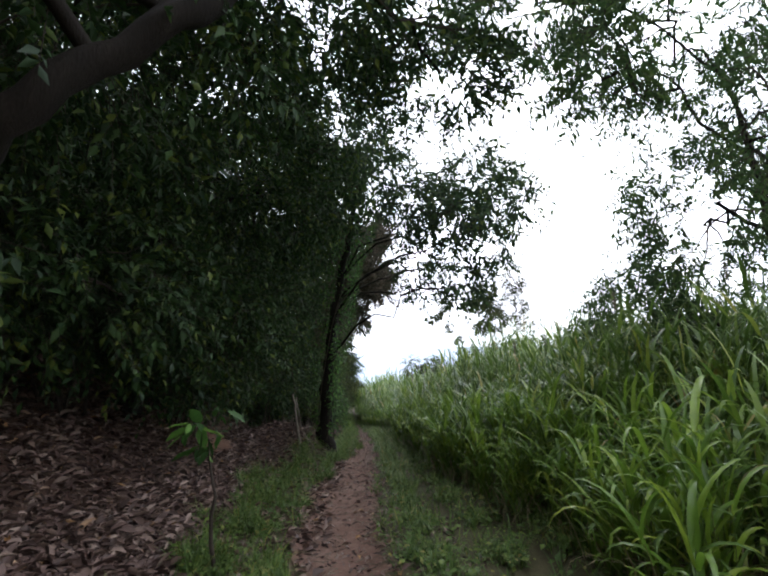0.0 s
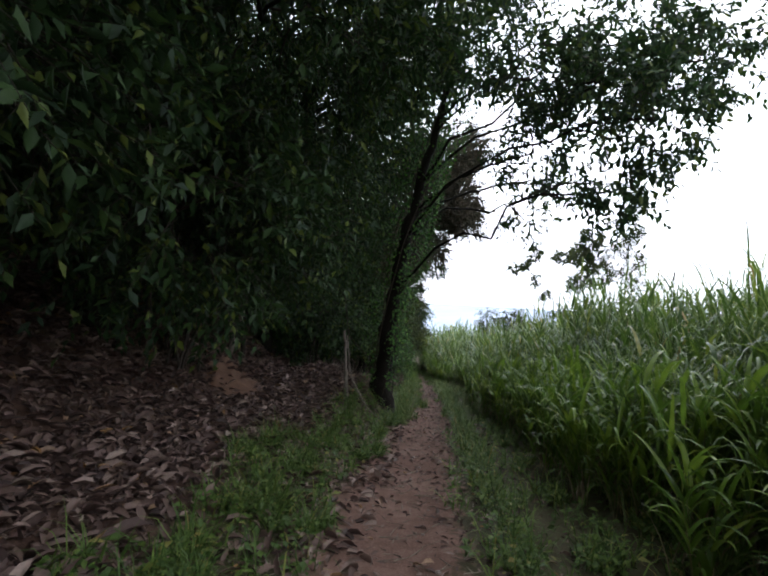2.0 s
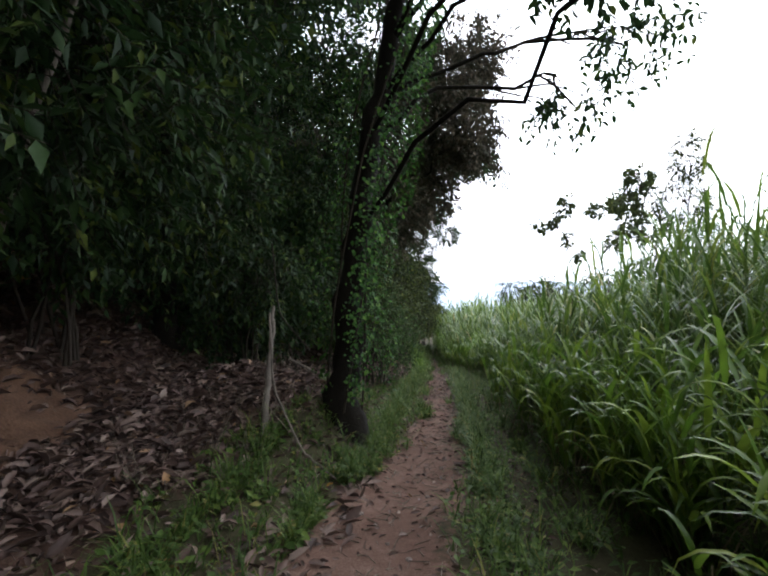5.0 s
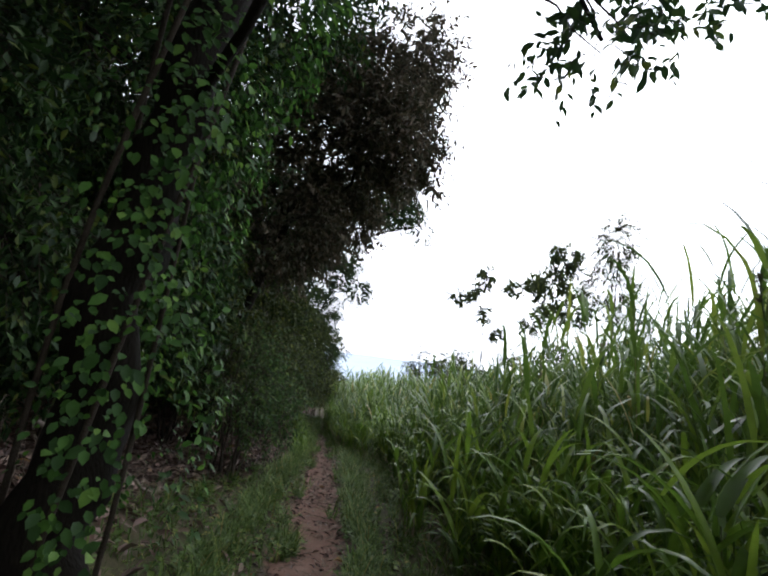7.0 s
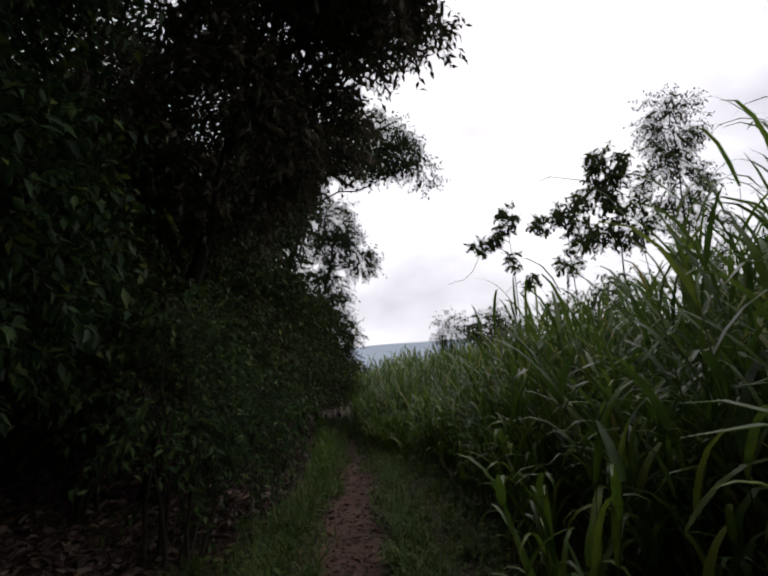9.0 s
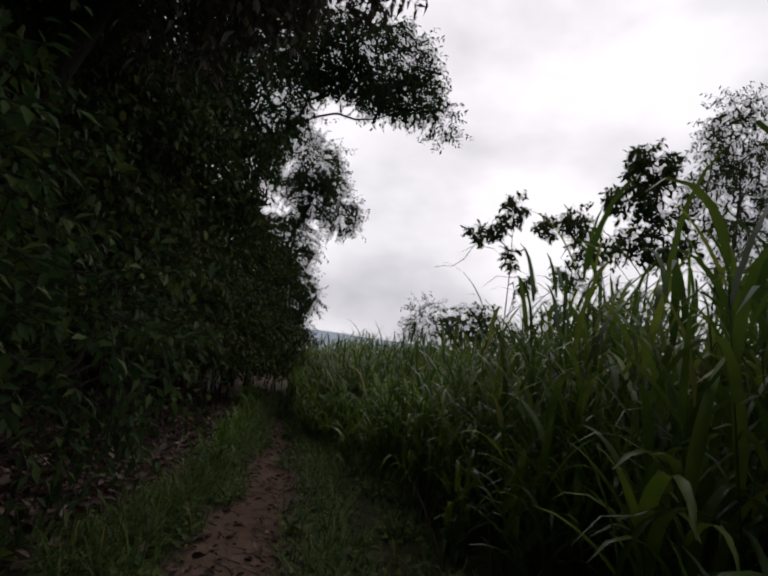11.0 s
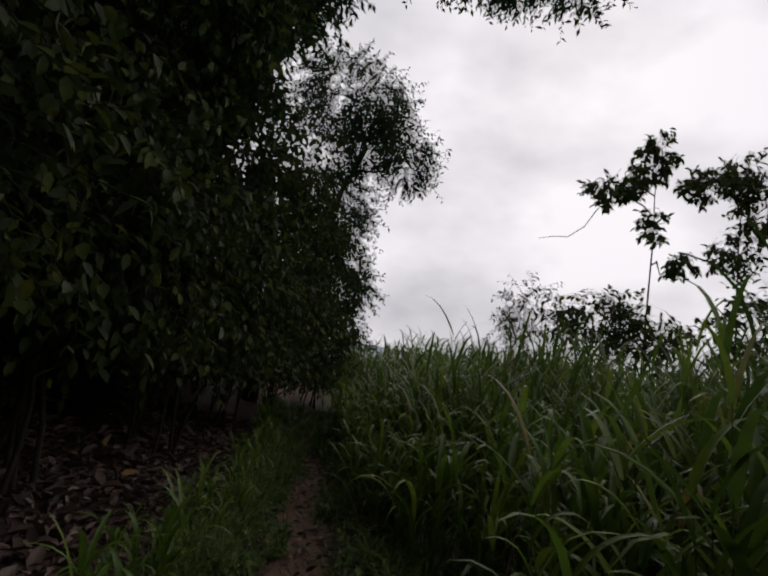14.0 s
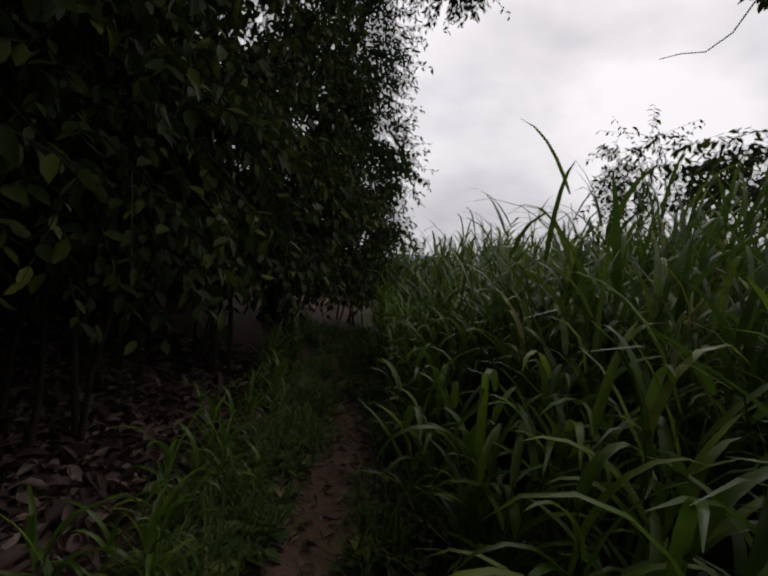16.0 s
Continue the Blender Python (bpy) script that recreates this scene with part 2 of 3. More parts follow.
def patchy(p, size, cut):
    """Keeps the points where a smooth field is high, so that a crown has gaps."""
    q = p / size
    v = (np.sin(q[:, 0] * 2.1 + 1.3 * np.sin(q[:, 1] * 1.7)) + np.sin(q[:, 1] * 2.3 + 1.1 * np.sin(q[:, 2] * 1.9)) + np.sin(q[:, 2] * 2.7 + 1.2 * np.sin(q[:, 0] * 2.2))) / 3
    return v > cut


def spray(rng, centre, radii, n, leaf, per=9, droop=0.5, gap=-0.25, gap_size=0.5, form=PLAIN, slim=0.42, twig=(0.25, 0.6), hollow=0.35, pinnate=False):
    """Twigs with leaves in one lobe of a crown: (leaf mesh, twig mesh)."""
    d = unit(rng.standard_normal((n * 2, 3)))
    rad = (hollow + (1 - hollow) * rng.random(n * 2)) ** 0.6
    p = np.asarray(centre) + d * rad[:, None] * np.asarray(radii) * (0.85 + 0.3 * rng.random((n * 2, 1)))
    keep = patchy(p, gap_size, gap)
    p, d = p[keep][:n], d[keep][:n]
    m = len(p)
    way = unit(d * np.array([1, 1, 0.6]) + rng.standard_normal((m, 3)) * 0.45 - np.array([0, 0, droop]))
    ln = rng.uniform(*twig, m)
    tip = p + way * ln[:, None]
    st = sticks(p - way * 0.15, tip, np.full(m, 0.0045))
    s = (np.arange(per) + 0.6) / per
    s = s[None] + rng.uniform(-0.05, 0.05, (m, per))
    base = (p[:, None] + way[:, None] * (ln[:, None] * s)[..., None]).reshape(-1, 3)
    w = np.repeat(way, per, 0)
    across = unit(np.cross(w, rng.standard_normal((m, 1, 3)).repeat(per, 1).reshape(-1, 3)))
    sign = np.where(np.arange(m * per) % 2 == 0, 1.0, -1.0)[:, None]
    jit = 0.12 if pinnate else 0.4
    lw = w * (0.35 if pinnate else 0.6) + across * sign + rng.standard_normal(w.shape) * jit - np.array([0, 0, droop * 0.9])
    up = np.array([0, 0, 1.0]) + rng.standard_normal(w.shape) * 0.45
    size = leaf * rng.uniform(0.6, 1.25, len(base))
    return leaves(base, lw, up, size, size * slim, form), st


# ---- ground ----
def grid_axis(*spans):
    return np.unique(np.concatenate([np.arange(a, b, s) for a, b, s in spans]))


gx = np.concatenate([[-900, -400, -150, -60, -30, -18], grid_axis((-12, -2.6, 0.2), (-2.6, 1.6, 0.05), (1.6, 14, 0.5)), [16, 22, 35, 80, 200, 500, 900]])
gy = np.concatenate([[-300, -80, -30, -14, -8, -5], grid_axis((-4, 30, 0.09), (30, 60, 0.5)), [64, 70, 80, 100, 140, 200, 320, 600, 1200, 2500]])
X, Y = np.meshgrid(gx, gy, indexing="ij")
Z = land(X, Y)
i, j = np.meshgrid(np.arange(len(gx) - 1), np.arange(len(gy) - 1), indexing="ij")
k = len(gy)
quads = np.stack([i * k + j, (i + 1) * k + j, (i + 1) * k + j + 1, i * k + j + 1], -1).reshape(-1, 4)


def ground_material():
    mat, nodes, links, bsdf = shader("soil_and_litter_ground", 0.92, 0.12)
    co = nodes.new("ShaderNodeTexCoord")
    att = nodes.new("ShaderNodeAttribute")
    att.attribute_name = "cover"
    sep = nodes.new("ShaderNodeSeparateColor")
    links.new(att.outputs["Color"], sep.inputs["Color"])
    tex = []
    for scale in (1.6, 11, 70):
        t = nodes.new("ShaderNodeTexNoise")
        t.inputs["Scale"].default_value, t.inputs["Detail"].default_value = scale, 6
        links.new(co.outputs["Object"], t.inputs["Vector"])
        tex.append(t)
    m1 = nodes.new("ShaderNodeMixRGB")
    m1.inputs["Fac"].default_value = 0.5
    links.new(tex[0].outputs["Fac"], m1.inputs["Color1"])
    links.new(tex[1].outputs["Fac"], m1.inputs["Color2"])
    m2 = nodes.new("ShaderNodeMixRGB")
    m2.inputs["Fac"].default_value = 0.4
    links.new(m1.outputs["Color"], m2.inputs["Color1"])
    links.new(tex[2].outputs["Fac"], m2.inputs["Color2"])
    soil = ramp(nodes, [(0.30, (0.075, 0.042, 0.030)), (0.5, (0.150, 0.088, 0.064)), (0.68, (0.27, 0.18, 0.14))])
    wood = ramp(nodes, [(0.32, (0.028, 0.017, 0.011)), (0.5, (0.062, 0.036, 0.025)), (0.68, (0.12, 0.075, 0.052))])
    green = ramp(nodes, [(0.32, (0.030, 0.026, 0.014)), (0.5, (0.058, 0.052, 0.026)), (0.68, (0.095, 0.09, 0.045))])
    for r in (soil, wood, green):
        links.new(m2.outputs["Color"], r.inputs["Fac"])
    # frayed borders between trodden soil, herbs and litter
    edge = nodes.new("ShaderNodeMath")
    edge.operation = "MULTIPLY_ADD"
    edge.inputs[1].default_value, edge.inputs[2].default_value = 2.0, -1.0
    links.new(m1.outputs["Color"], edge.inputs[0])

    def border(channel):
        add = nodes.new("ShaderNodeMath")
        links.new(sep.outputs[channel], add.inputs[0])
        links.new(edge.outputs["Value"], add.inputs[1])
        mr = nodes.new("ShaderNodeMapRange")
        mr.inputs["From Min"].default_value, mr.inputs["From Max"].default_value = 0.38, 0.62
        links.new(add.outputs["Value"], mr.inputs["Value"])
        return mr.outputs["Result"]

    a = nodes.new("ShaderNodeMixRGB")
    links.new(border("Green"), a.inputs["Fac"])
    links.new(green.outputs["Color"], a.inputs["Color1"])
    links.new(wood.outputs["Color"], a.inputs["Color2"])
    b = nodes.new("ShaderNodeMixRGB")
    links.new(border("Red"), b.inputs["Fac"])
    links.new(a.outputs["Color"], b.inputs["Color1"])
    links.new(soil.outputs["Color"], b.inputs["Color2"])
    links.new(b.outputs["Color"], bsdf.inputs["Base Color"])
    bp = nodes.new("ShaderNodeBump")
    bp.inputs["Strength"].default_value, bp.inputs["Distance"].default_value = 0.7, 0.03
    links.new(m2.outputs["Color"], bp.inputs["Height"])
    links.new(bp.outputs["Normal"], bsdf.inputs["Normal"])
    return mat


def path_half(y):
    return np.interp(y, [0, 5, 7.5, 10.8, 12, 14, 19, 21, 24, 28, 30, 33], [.46, .5, .58, .54, .5, .38, .33, .34, .27, .2, .14, .03])


def litter_edge(y):
    return np.interp(y, [0, 5, 8, 10.5, 13.5, 16.3, 19.5, 21.5, 24.5, 30], [-1.85, -2.0, -2.3, -2.1, -1.65, -1.9, -1.55, -1.15, -1.3, -1.6])


ground_mesh = mesh_np("ground", np.stack([X, Y, Z], -1).reshape(-1, 3), quads, True)
dist = np.abs(X - path_x(Y)) / path_half(Y)
cover = np.zeros((X.size, 4), np.float32)
cover[:, 0] = np.clip(1.5 - dist, 0, 1).ravel()
cover[:, 1] = np.clip(0.5 + (litter_edge(Y) - X) * 1.6, 0, 1).ravel()
cover[:, 3] = 1
layer = ground_mesh.color_attributes.new("cover", "FLOAT_COLOR", "POINT")
layer.data.foreach_set("color", cover.ravel())
put("ground", ground_mesh, ground_material(), label="sloping earth ground with a trodden red-brown footpath", category="ground", kind="structure")

# far hills, the haze over them painted into their blue-grey colour
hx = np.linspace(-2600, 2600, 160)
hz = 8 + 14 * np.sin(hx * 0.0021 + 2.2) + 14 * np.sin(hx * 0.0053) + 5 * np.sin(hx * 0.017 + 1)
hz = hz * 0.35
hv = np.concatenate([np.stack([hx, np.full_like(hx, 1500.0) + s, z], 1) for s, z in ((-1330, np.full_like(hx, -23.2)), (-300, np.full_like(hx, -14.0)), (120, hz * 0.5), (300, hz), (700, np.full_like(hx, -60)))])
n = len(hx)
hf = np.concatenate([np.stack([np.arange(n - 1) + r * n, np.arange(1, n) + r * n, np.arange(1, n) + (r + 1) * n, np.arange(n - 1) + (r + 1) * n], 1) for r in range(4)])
put("backdrop_hills", mesh_np("backdrop_hills", hv, hf, True), M_HAZY_HILL, label="low far wooded hills with haze painted in as blue-grey", category="hills", kind="structure")


# ---- trees ----
def tree(name, seed, base, trunk, lobes, label, leaf_mat=M_DARK, leaf=0.11, radius=0.14, bark=M_BARK, sub=5, category="tree", many=1.0, thick=0.06, **how):
    """trunk: points above the ground at base; lobes: (centre above the ground line, radii, twigs)."""
    rng = np.random.default_rng(seed)
    g = float(land(*base)) - 0.08
    root = empty(name, (base[0], base[1], g), label, category)
    o = np.array((base[0], base[1], g))
    pts = np.concatenate([[(0, 0, 0)], np.asarray(trunk, float)])
    s = np.linspace(0, len(pts) - 1, 6 * len(pts))
    line = np.stack([np.interp(s, np.arange(len(pts)), pts[:, c]) for c in range(3)], 1)
    line[1:-1] += rng.standard_normal((len(line) - 2, 3)) * radius * 0.16
    rad = radius * (1 - 0.75 * s / s[-1])
    rad[0] *= 1.7
    rad[1] *= 1.25
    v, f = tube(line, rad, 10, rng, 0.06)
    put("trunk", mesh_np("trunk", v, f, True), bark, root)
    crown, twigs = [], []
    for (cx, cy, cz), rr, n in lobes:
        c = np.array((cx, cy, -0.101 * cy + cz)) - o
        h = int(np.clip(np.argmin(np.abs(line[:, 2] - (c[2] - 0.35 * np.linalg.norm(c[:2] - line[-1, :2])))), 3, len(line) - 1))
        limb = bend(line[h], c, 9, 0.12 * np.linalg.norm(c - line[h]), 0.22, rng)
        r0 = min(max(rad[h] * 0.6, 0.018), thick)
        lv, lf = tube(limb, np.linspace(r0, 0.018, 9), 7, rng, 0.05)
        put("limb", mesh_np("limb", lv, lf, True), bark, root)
        for _ in range(sub):
            a = limb[rng.integers(4, 9)]
            b = c + unit(rng.standard_normal(3)) * np.asarray(rr) * rng.uniform(0.6, 1.0)
            twigs.append(tube(bend(a, b, 6, 0.1, 0.08, rng), np.linspace(0.018, 0.005, 6), 5))
        lo, st = spray(rng, c, rr, int(n * many), leaf, **how)
        crown.append(lo)
        twigs.append(st)
    put("branchwork", mesh_np("branchwork", *stack(twigs)), M_TWIG, root, kind="stuff")
    put("crown", mesh_np("crown", *stack(crown)), leaf_mat, root, kind="stuff")
    return root


DARK_TREE = "dark broadleaf tree with dense drooping leaves on the leaf-strewn bank"
tree("tree", 11, (-4.3, 3.2), [(0.6, -0.1, 1.1), (1.7, -0.4, 2.0), (2.8, 0.0, 3.1), (3.5, 0.7, 4.4), (3.9, 1.8, 5.8)],
     [((-3.0, 4.2, 5.2), (2.0, 2.2, 1.5), 900), ((-1.3, 5.6, 6.6), (1.9, 2.0, 1.1), 700), ((-3.5, 5.4, 3.0), (1.3, 1.6, 1.1), 520), ((-3.2, 1.0, 5.2), (1.6, 2.2, 1.2), 420), ((-4.2, 3.0, 2.8), (1.3, 1.6, 1.3), 400), ((0.4, 6.6, 7.6), (1.5, 1.6, 0.9), 250), ((0.9, 6.0, 5.9), (1.0, 1.0, 0.55), 150), ((-4.6, 5.5, 7.5), (2.2, 3.0, 1.6), 700)],
     DARK_TREE, radius=0.18, leaf=0.13, many=1.5, gap=-0.08, gap_size=0.45)
tree("tree", 12, (-4.5, 8.4), [(0.2, 0.1, 2), (0.8, 0.3, 4.2), (1.9, 0.6, 6.4)],
     [((-3.1, 8.0, 2.9), (1.4, 1.9, 1.3), 750), ((-2.2, 8.6, 5.4), (1.9, 2.0, 1.5), 900), ((-0.3, 9.2, 7.3), (1.5, 1.7, 0.9), 320), ((-3.1, 10.4, 3.6), (1.5, 1.6, 1.5), 620), ((-3.6, 9.0, 8.0), (2.4, 2.4, 1.5), 700)],
     DARK_TREE, radius=0.17, leaf=0.125, many=1.6, gap=-0.08, gap_size=0.45)
tree("tree", 13, (-4.3, 13.8), [(0.1, -0.2, 2.2), (0.5, -0.4, 4.4), (1.2, -0.6, 6.4)],
     [((-3.0, 12.8, 6.4), (1.8, 1.8, 1.6), 700), ((-3.9, 13.2, 3.4), (1.3, 1.8, 1.5), 600), ((-3.6, 13.4, 8.6), (2.2, 2.2, 1.3), 600), ((-3.9, 15.2, 1.9), (1.1, 1.3, 1.0), 420), ((-3.2, 16.6, 5.2), (1.6, 1.7, 1.6), 700), ((-2.4, 17.4, 7.8), (1.9, 1.8, 1.5), 800), ((-2.2, 16.4, 9.8), (2.0, 2.2, 1.3), 650), ((-2.9, 17.0, 2.8), (1.0, 1.2, 1.2), 420)],
     DARK_TREE, radius=0.15, leaf=0.125, many=1.8)
tree("tree", 14, (-1.45, 13.0), [(0.1, 0, 1.6), (0.3, 0, 3.4), (0.8, 0, 5.4), (1.2, 0, 7.6)],
     [((-1.2, 13.4, 7.6), (1.2, 1.3, 1.0), 420), ((0.3, 12.4, 7.6), (1.2, 1.2, 0.8), 260), ((2.9, 11.9, 7.2), (1.2, 1.2, 1.0), 330), ((1.9, 10.8, 5.8), (0.9, 0.9, 0.7), 170), ((2.4, 10.0, 4.8), (0.7, 0.7, 0.7), 130), ((1.85, 9.8, 3.7), (0.45, 0.5, 0.55), 60), ((1.2, 11.6, 6.4), (0.9, 0.9, 0.7), 170), ((1.1, 11.4, 4.9), (0.6, 0.7, 0.6), 90), ((3.3, 10.6, 6.0), (0.8, 0.8, 0.7), 130), ((1.5, 14.0, 4.5), (0.4, 0.4, 0.25), 26), ((2.1, 13.9, 5.2), (0.5, 0.5, 0.35), 36), ((-0.6, 13.4, 9.4), (1.6, 1.6, 0.9), 300)],
     "dark vine-wrapped tree with thin leafy limbs reaching over the footpath", radius=0.2, leaf=0.12, form=FULL, slim=0.58, gap=-0.15, gap_size=0.3, many=1.3, thick=0.03, sub=4)
tree("tree", 15, (-2.9, 20.2), [(0.3, 0, 2), (0.9, 0, 4.2), (1.7, -0.2, 6.4)],
     [((-1.0, 20.0, 7.0), (1.45, 1.6, 1.5), 800), ((-0.5, 20.6, 8.6), (1.6, 1.5, 1.0), 520), ((-1.8, 20.0, 5.0), (1.2, 1.5, 1.2), 600), ((-0.75, 20.6, 5.3), (0.75, 0.8, 0.7), 230), ((-3.2, 20.5, 8.0), (2.2, 2.2, 1.6), 650), ((0.15, 19.3, 6.6), (0.9, 1.0, 1.0), 300), ((0.65, 18.9, 5.9), (0.5, 0.6, 0.6), 70), ((0.2, 19.8, 8.6), (1.2, 1.2, 0.9), 300)],
     "tree with brownish drooping foliage leaning towards the footpath", M_BROWN, 0.125, radius=0.15, many=2.0)
tree("tree", 16, (-3.2, 26.4), [(0.3, 0, 2.2), (1.0, 0.3, 4.6), (1.9, 0.6, 7)],
     [((-2.5, 26.6, 7.0), (1.3, 1.6, 1.2), 600), ((0.0, 27.2, 8.7), (1.5, 1.4, 0.75), 460), ((2.0, 27.6, 8.0), (0.42, 0.4, 0.42), 22), ((-2.7, 25.4, 4.8), (1.1, 1.5, 1.2), 500), ((-3.4, 24.0, 6.6), (1.7, 2.2, 1.8), 700), ((-1.2, 26.9, 8.5), (1.0, 1.2, 0.6), 260), ((1.2, 28.4, 9.0), (0.9, 0.8, 0.45), 150)],
     "tall dark tree overhanging the footpath", radius=0.16, leaf=0.12, many=2.0)
tree("tree", 17, (-2.8, 32.0), [(0.4, 0, 2), (0.9, -0.1, 4.2), (1.7, -0.2, 6.4)],
     [((-1.15, 31.8, 7.2), (0.9, 1.2, 0.6), 300), ((-1.7, 31.8, 5.5), (0.95, 1.3, 0.9), 460), ((-1.6, 32.4, 3.9), (1.0, 1.4, 1.2), 520), ((-1.8, 32.5, 8.6), (1.5, 1.5, 1.0), 520), ((-0.1, 30.9, 6.3), (0.6, 0.8, 0.4), 130), ((-0.5, 31.2, 7.5), (0.6, 0.7, 0.3), 70)],
     "dark bushy tree at the bend of the footpath", radius=0.15, leaf=0.10, many=1.7, gap=-0.05, gap_size=0.32)
tree("tree", 18, (5.2, 5.6), [(-0.1, 0, 1.6), (-0.4, -0.2, 3.2), (-0.8, -0.4, 4.6)],
     [((3.4, 4.9, 5.7), (1.6, 1.5, 1.1), 430), ((4.6, 6.2, 3.6), (1.1, 1.2, 1.5), 480), ((2.45, 4.7, 4.8), (0.65, 0.7, 0.5), 80), ((4.5, 7.6, 2.5), (1.0, 1.0, 1.0), 380), ((2.2, 5.6, 6.6), (1.3, 1.2, 0.7), 300), ((3.8, 4.0, 3.9), (0.6, 0.6, 0.9), 120)],
     "light green tree with feathery compound leaves among tall grass", M_LIGHT, 0.095, radius=0.09, form=FULL, slim=0.36, per=16, pinnate=True, droop=0.25, twig=(0.3, 0.5), gap=-0.2, many=1.25)

# unseen tree added behind the starting point to shade the near litter
tree("tree", 20, (-4.2, -2.0), [(0.3, 0.2, 2.0), (1.2, 0.4, 4.0), (2.4, 0.2, 5.6)],
     [((-2.4, -0.8, 5.0), (1.8, 1.6, 1.0), 420), ((-1.2, -2.8, 6.0), (1.8, 1.8, 1.0), 420), ((0.8, -3.4, 6.4), (1.6, 1.8, 0.9), 330), ((-3.6, -2.6, 4.0), (1.6, 1.8, 1.4), 420)],
     DARK_TREE, radius=0.16, leaf=0.14, many=1.4)

# woods further up the bank
for n, y in enumerate(np.arange(-3.5, 37, 3.4)):
    x = -7.4 - 1.6 * (n % 2)
    deep = tree("tree", 41 + n, (x, y), [(0.1, 0.1, 2.5), (0.4 * (n % 3 - 1), 0.2, 5), (0.3, 0.2, 7.8)],
                [((x + 0.6, y + 0.2, 9.4), (2.5, 2.5, 2.0), 560), ((x + 0.9, y - 0.6, 6.8), (2.3, 2.4, 1.7), 560), ((x + 1.2, y + 1.0, 4.6), (1.8, 2.1, 1.4), 450)],
                "slender dark tree deep in the woods on the bank", radius=0.11, leaf=0.26, per=8, twig=(0.4, 0.9), sub=3)
    for m in range(2):
        bx, by = x - 4.2 - 4 * m, y + 1.4 * m - 0.8
        copy_thing(deep, pose(bx, by, float(land(bx, by)) - 0.1, 0, 0, 70 + 95 * n + 40 * m))


def bush(seed, base, lobes, label, mat=M_SHRUB, leaf=0.11, category="shrub", stems=5, **how):
    """A shrub: several stems from the ground, each to a leafy lobe."""
    rng = np.random.default_rng(seed)
    g = float(land(*base)) - 0.05
    root = empty("shrub", (base[0], base[1], g), label, category)
    crown, twigs = [], []
    for (cx, cy, cz), rr, n in lobes:
        c = np.array((cx - base[0], cy - base[1], cz))
        for _ in range(stems):
            foot = np.array([rng.uniform(-0.25, 0.25), rng.uniform(-0.25, 0.25), 0])
            b = c + unit(rng.standard_normal(3)) * np.asarray(rr) * rng.uniform(0.2, 0.9)
            twigs.append(tube(bend(foot, b, 8, 0.25, 0.1, rng), np.linspace(0.022, 0.005, 8), 5))
        lo, st = spray(rng, c, rr, n, leaf, **how)
        crown.append(lo)
        twigs.append(st)
    put("stemwork", mesh_np("stemwork", *stack(twigs)), M_TWIG, root, kind="stuff")
    put("foliage", mesh_np("foliage", *stack(crown)), mat, root, kind="stuff")
    return root


WALL = "dense dark green shrub with drooping leaves beside the footpath"
rng = np.random.default_rng(60)
for n, (x, y, h, r) in enumerate([(-3.15, 19.0, 2.2, 0.85), (-3.05, 20.9, 2.4, 0.9), (-2.8, 22.7, 2.4, 0.9), (-2.6, 24.5, 2.4, 0.9), (-2.45, 26.4, 2.3, 0.95), (-2.3, 28.4, 2.3, 1.0), (-2.0, 30.4, 2.2, 1.0), (-1.6, 34.0, 2.0, 1.1)]):
    bush(61 + n, (x, y), [((x + 0.1, y, h), (r, 1.15, 0.85), 620), ((x - 0.1, y + 0.3, h + 1.5), (r + 0.15, 1.2, 0.9), 520), ((x + 0.35, y + 0.2, h - 0.75), (r * 0.8, 1.0, 0.45), 240)],
         WALL, leaf=0.105, form=FULL, slim=0.62, droop=0.75, stems=2, gap=-0.12, gap_size=0.4)
SPARSE = "dark understorey shrub with thin stems on the leaf litter"
for n, (x, y, h) in enumerate([(-4.6, 2.2, 1.6), (-4.4, 4.6, 1.7), (-4.5, 6.6, 1.6), (-3.9, 9.4, 1.7), (-4.1, 11.6, 1.6), (-3.6, 14.6, 1.7), (-3.3, 16.2, 1.5)]):
    bush(80 + n, (x, y), [((x + 0.3, y, h), (0.8, 1.1, 0.7), 260), ((x - 0.6, y + 0.3, h + 1.2), (1.0, 1.2, 0.9), 300)], SPARSE, M_DARK, 0.12, droop=0.8)
for n, (x, y) in enumerate([(-6.2, 1), (-6.0, 4), (-6.1, 7), (-5.8, 10), (-5.6, 13), (-5.2, 16), (-4.6, 19), (-4.4, 22), (-4.4, 25), (-4.3, 28), (-4.0, 31)]):
    bush(90 + n, (x, y), [((x, y, 1.4), (1.2, 1.7, 1.2), 330), ((x - 0.4, y, 3.4), (1.3, 1.7, 1.3), 330)], "dense dark thicket at the back of the bank", M_DARK, 0.2, droop=0.6, per=8, twig=(0.4, 0.8))
bush(110, (-1.9, 4.15), [((-1.75, 4.1, 1.2), (0.12, 0.15, 0.2), 7)], "small broad-leaved seedling standing in the leaf litter", M_VINE, 0.17, form=FULL, slim=0.6, stems=1, per=4, twig=(0.1, 0.22))
bush(111, (-1.9, 18.3), [((-1.85, 18.4, 1.5), (0.55, 0.9, 0.9), 300), ((-1.5, 19.6, 1.0), (0.5, 0.8, 0.6), 220)], "yellow-green leafy shrub at the foot of the trees", M_LIGHT, 0.09)

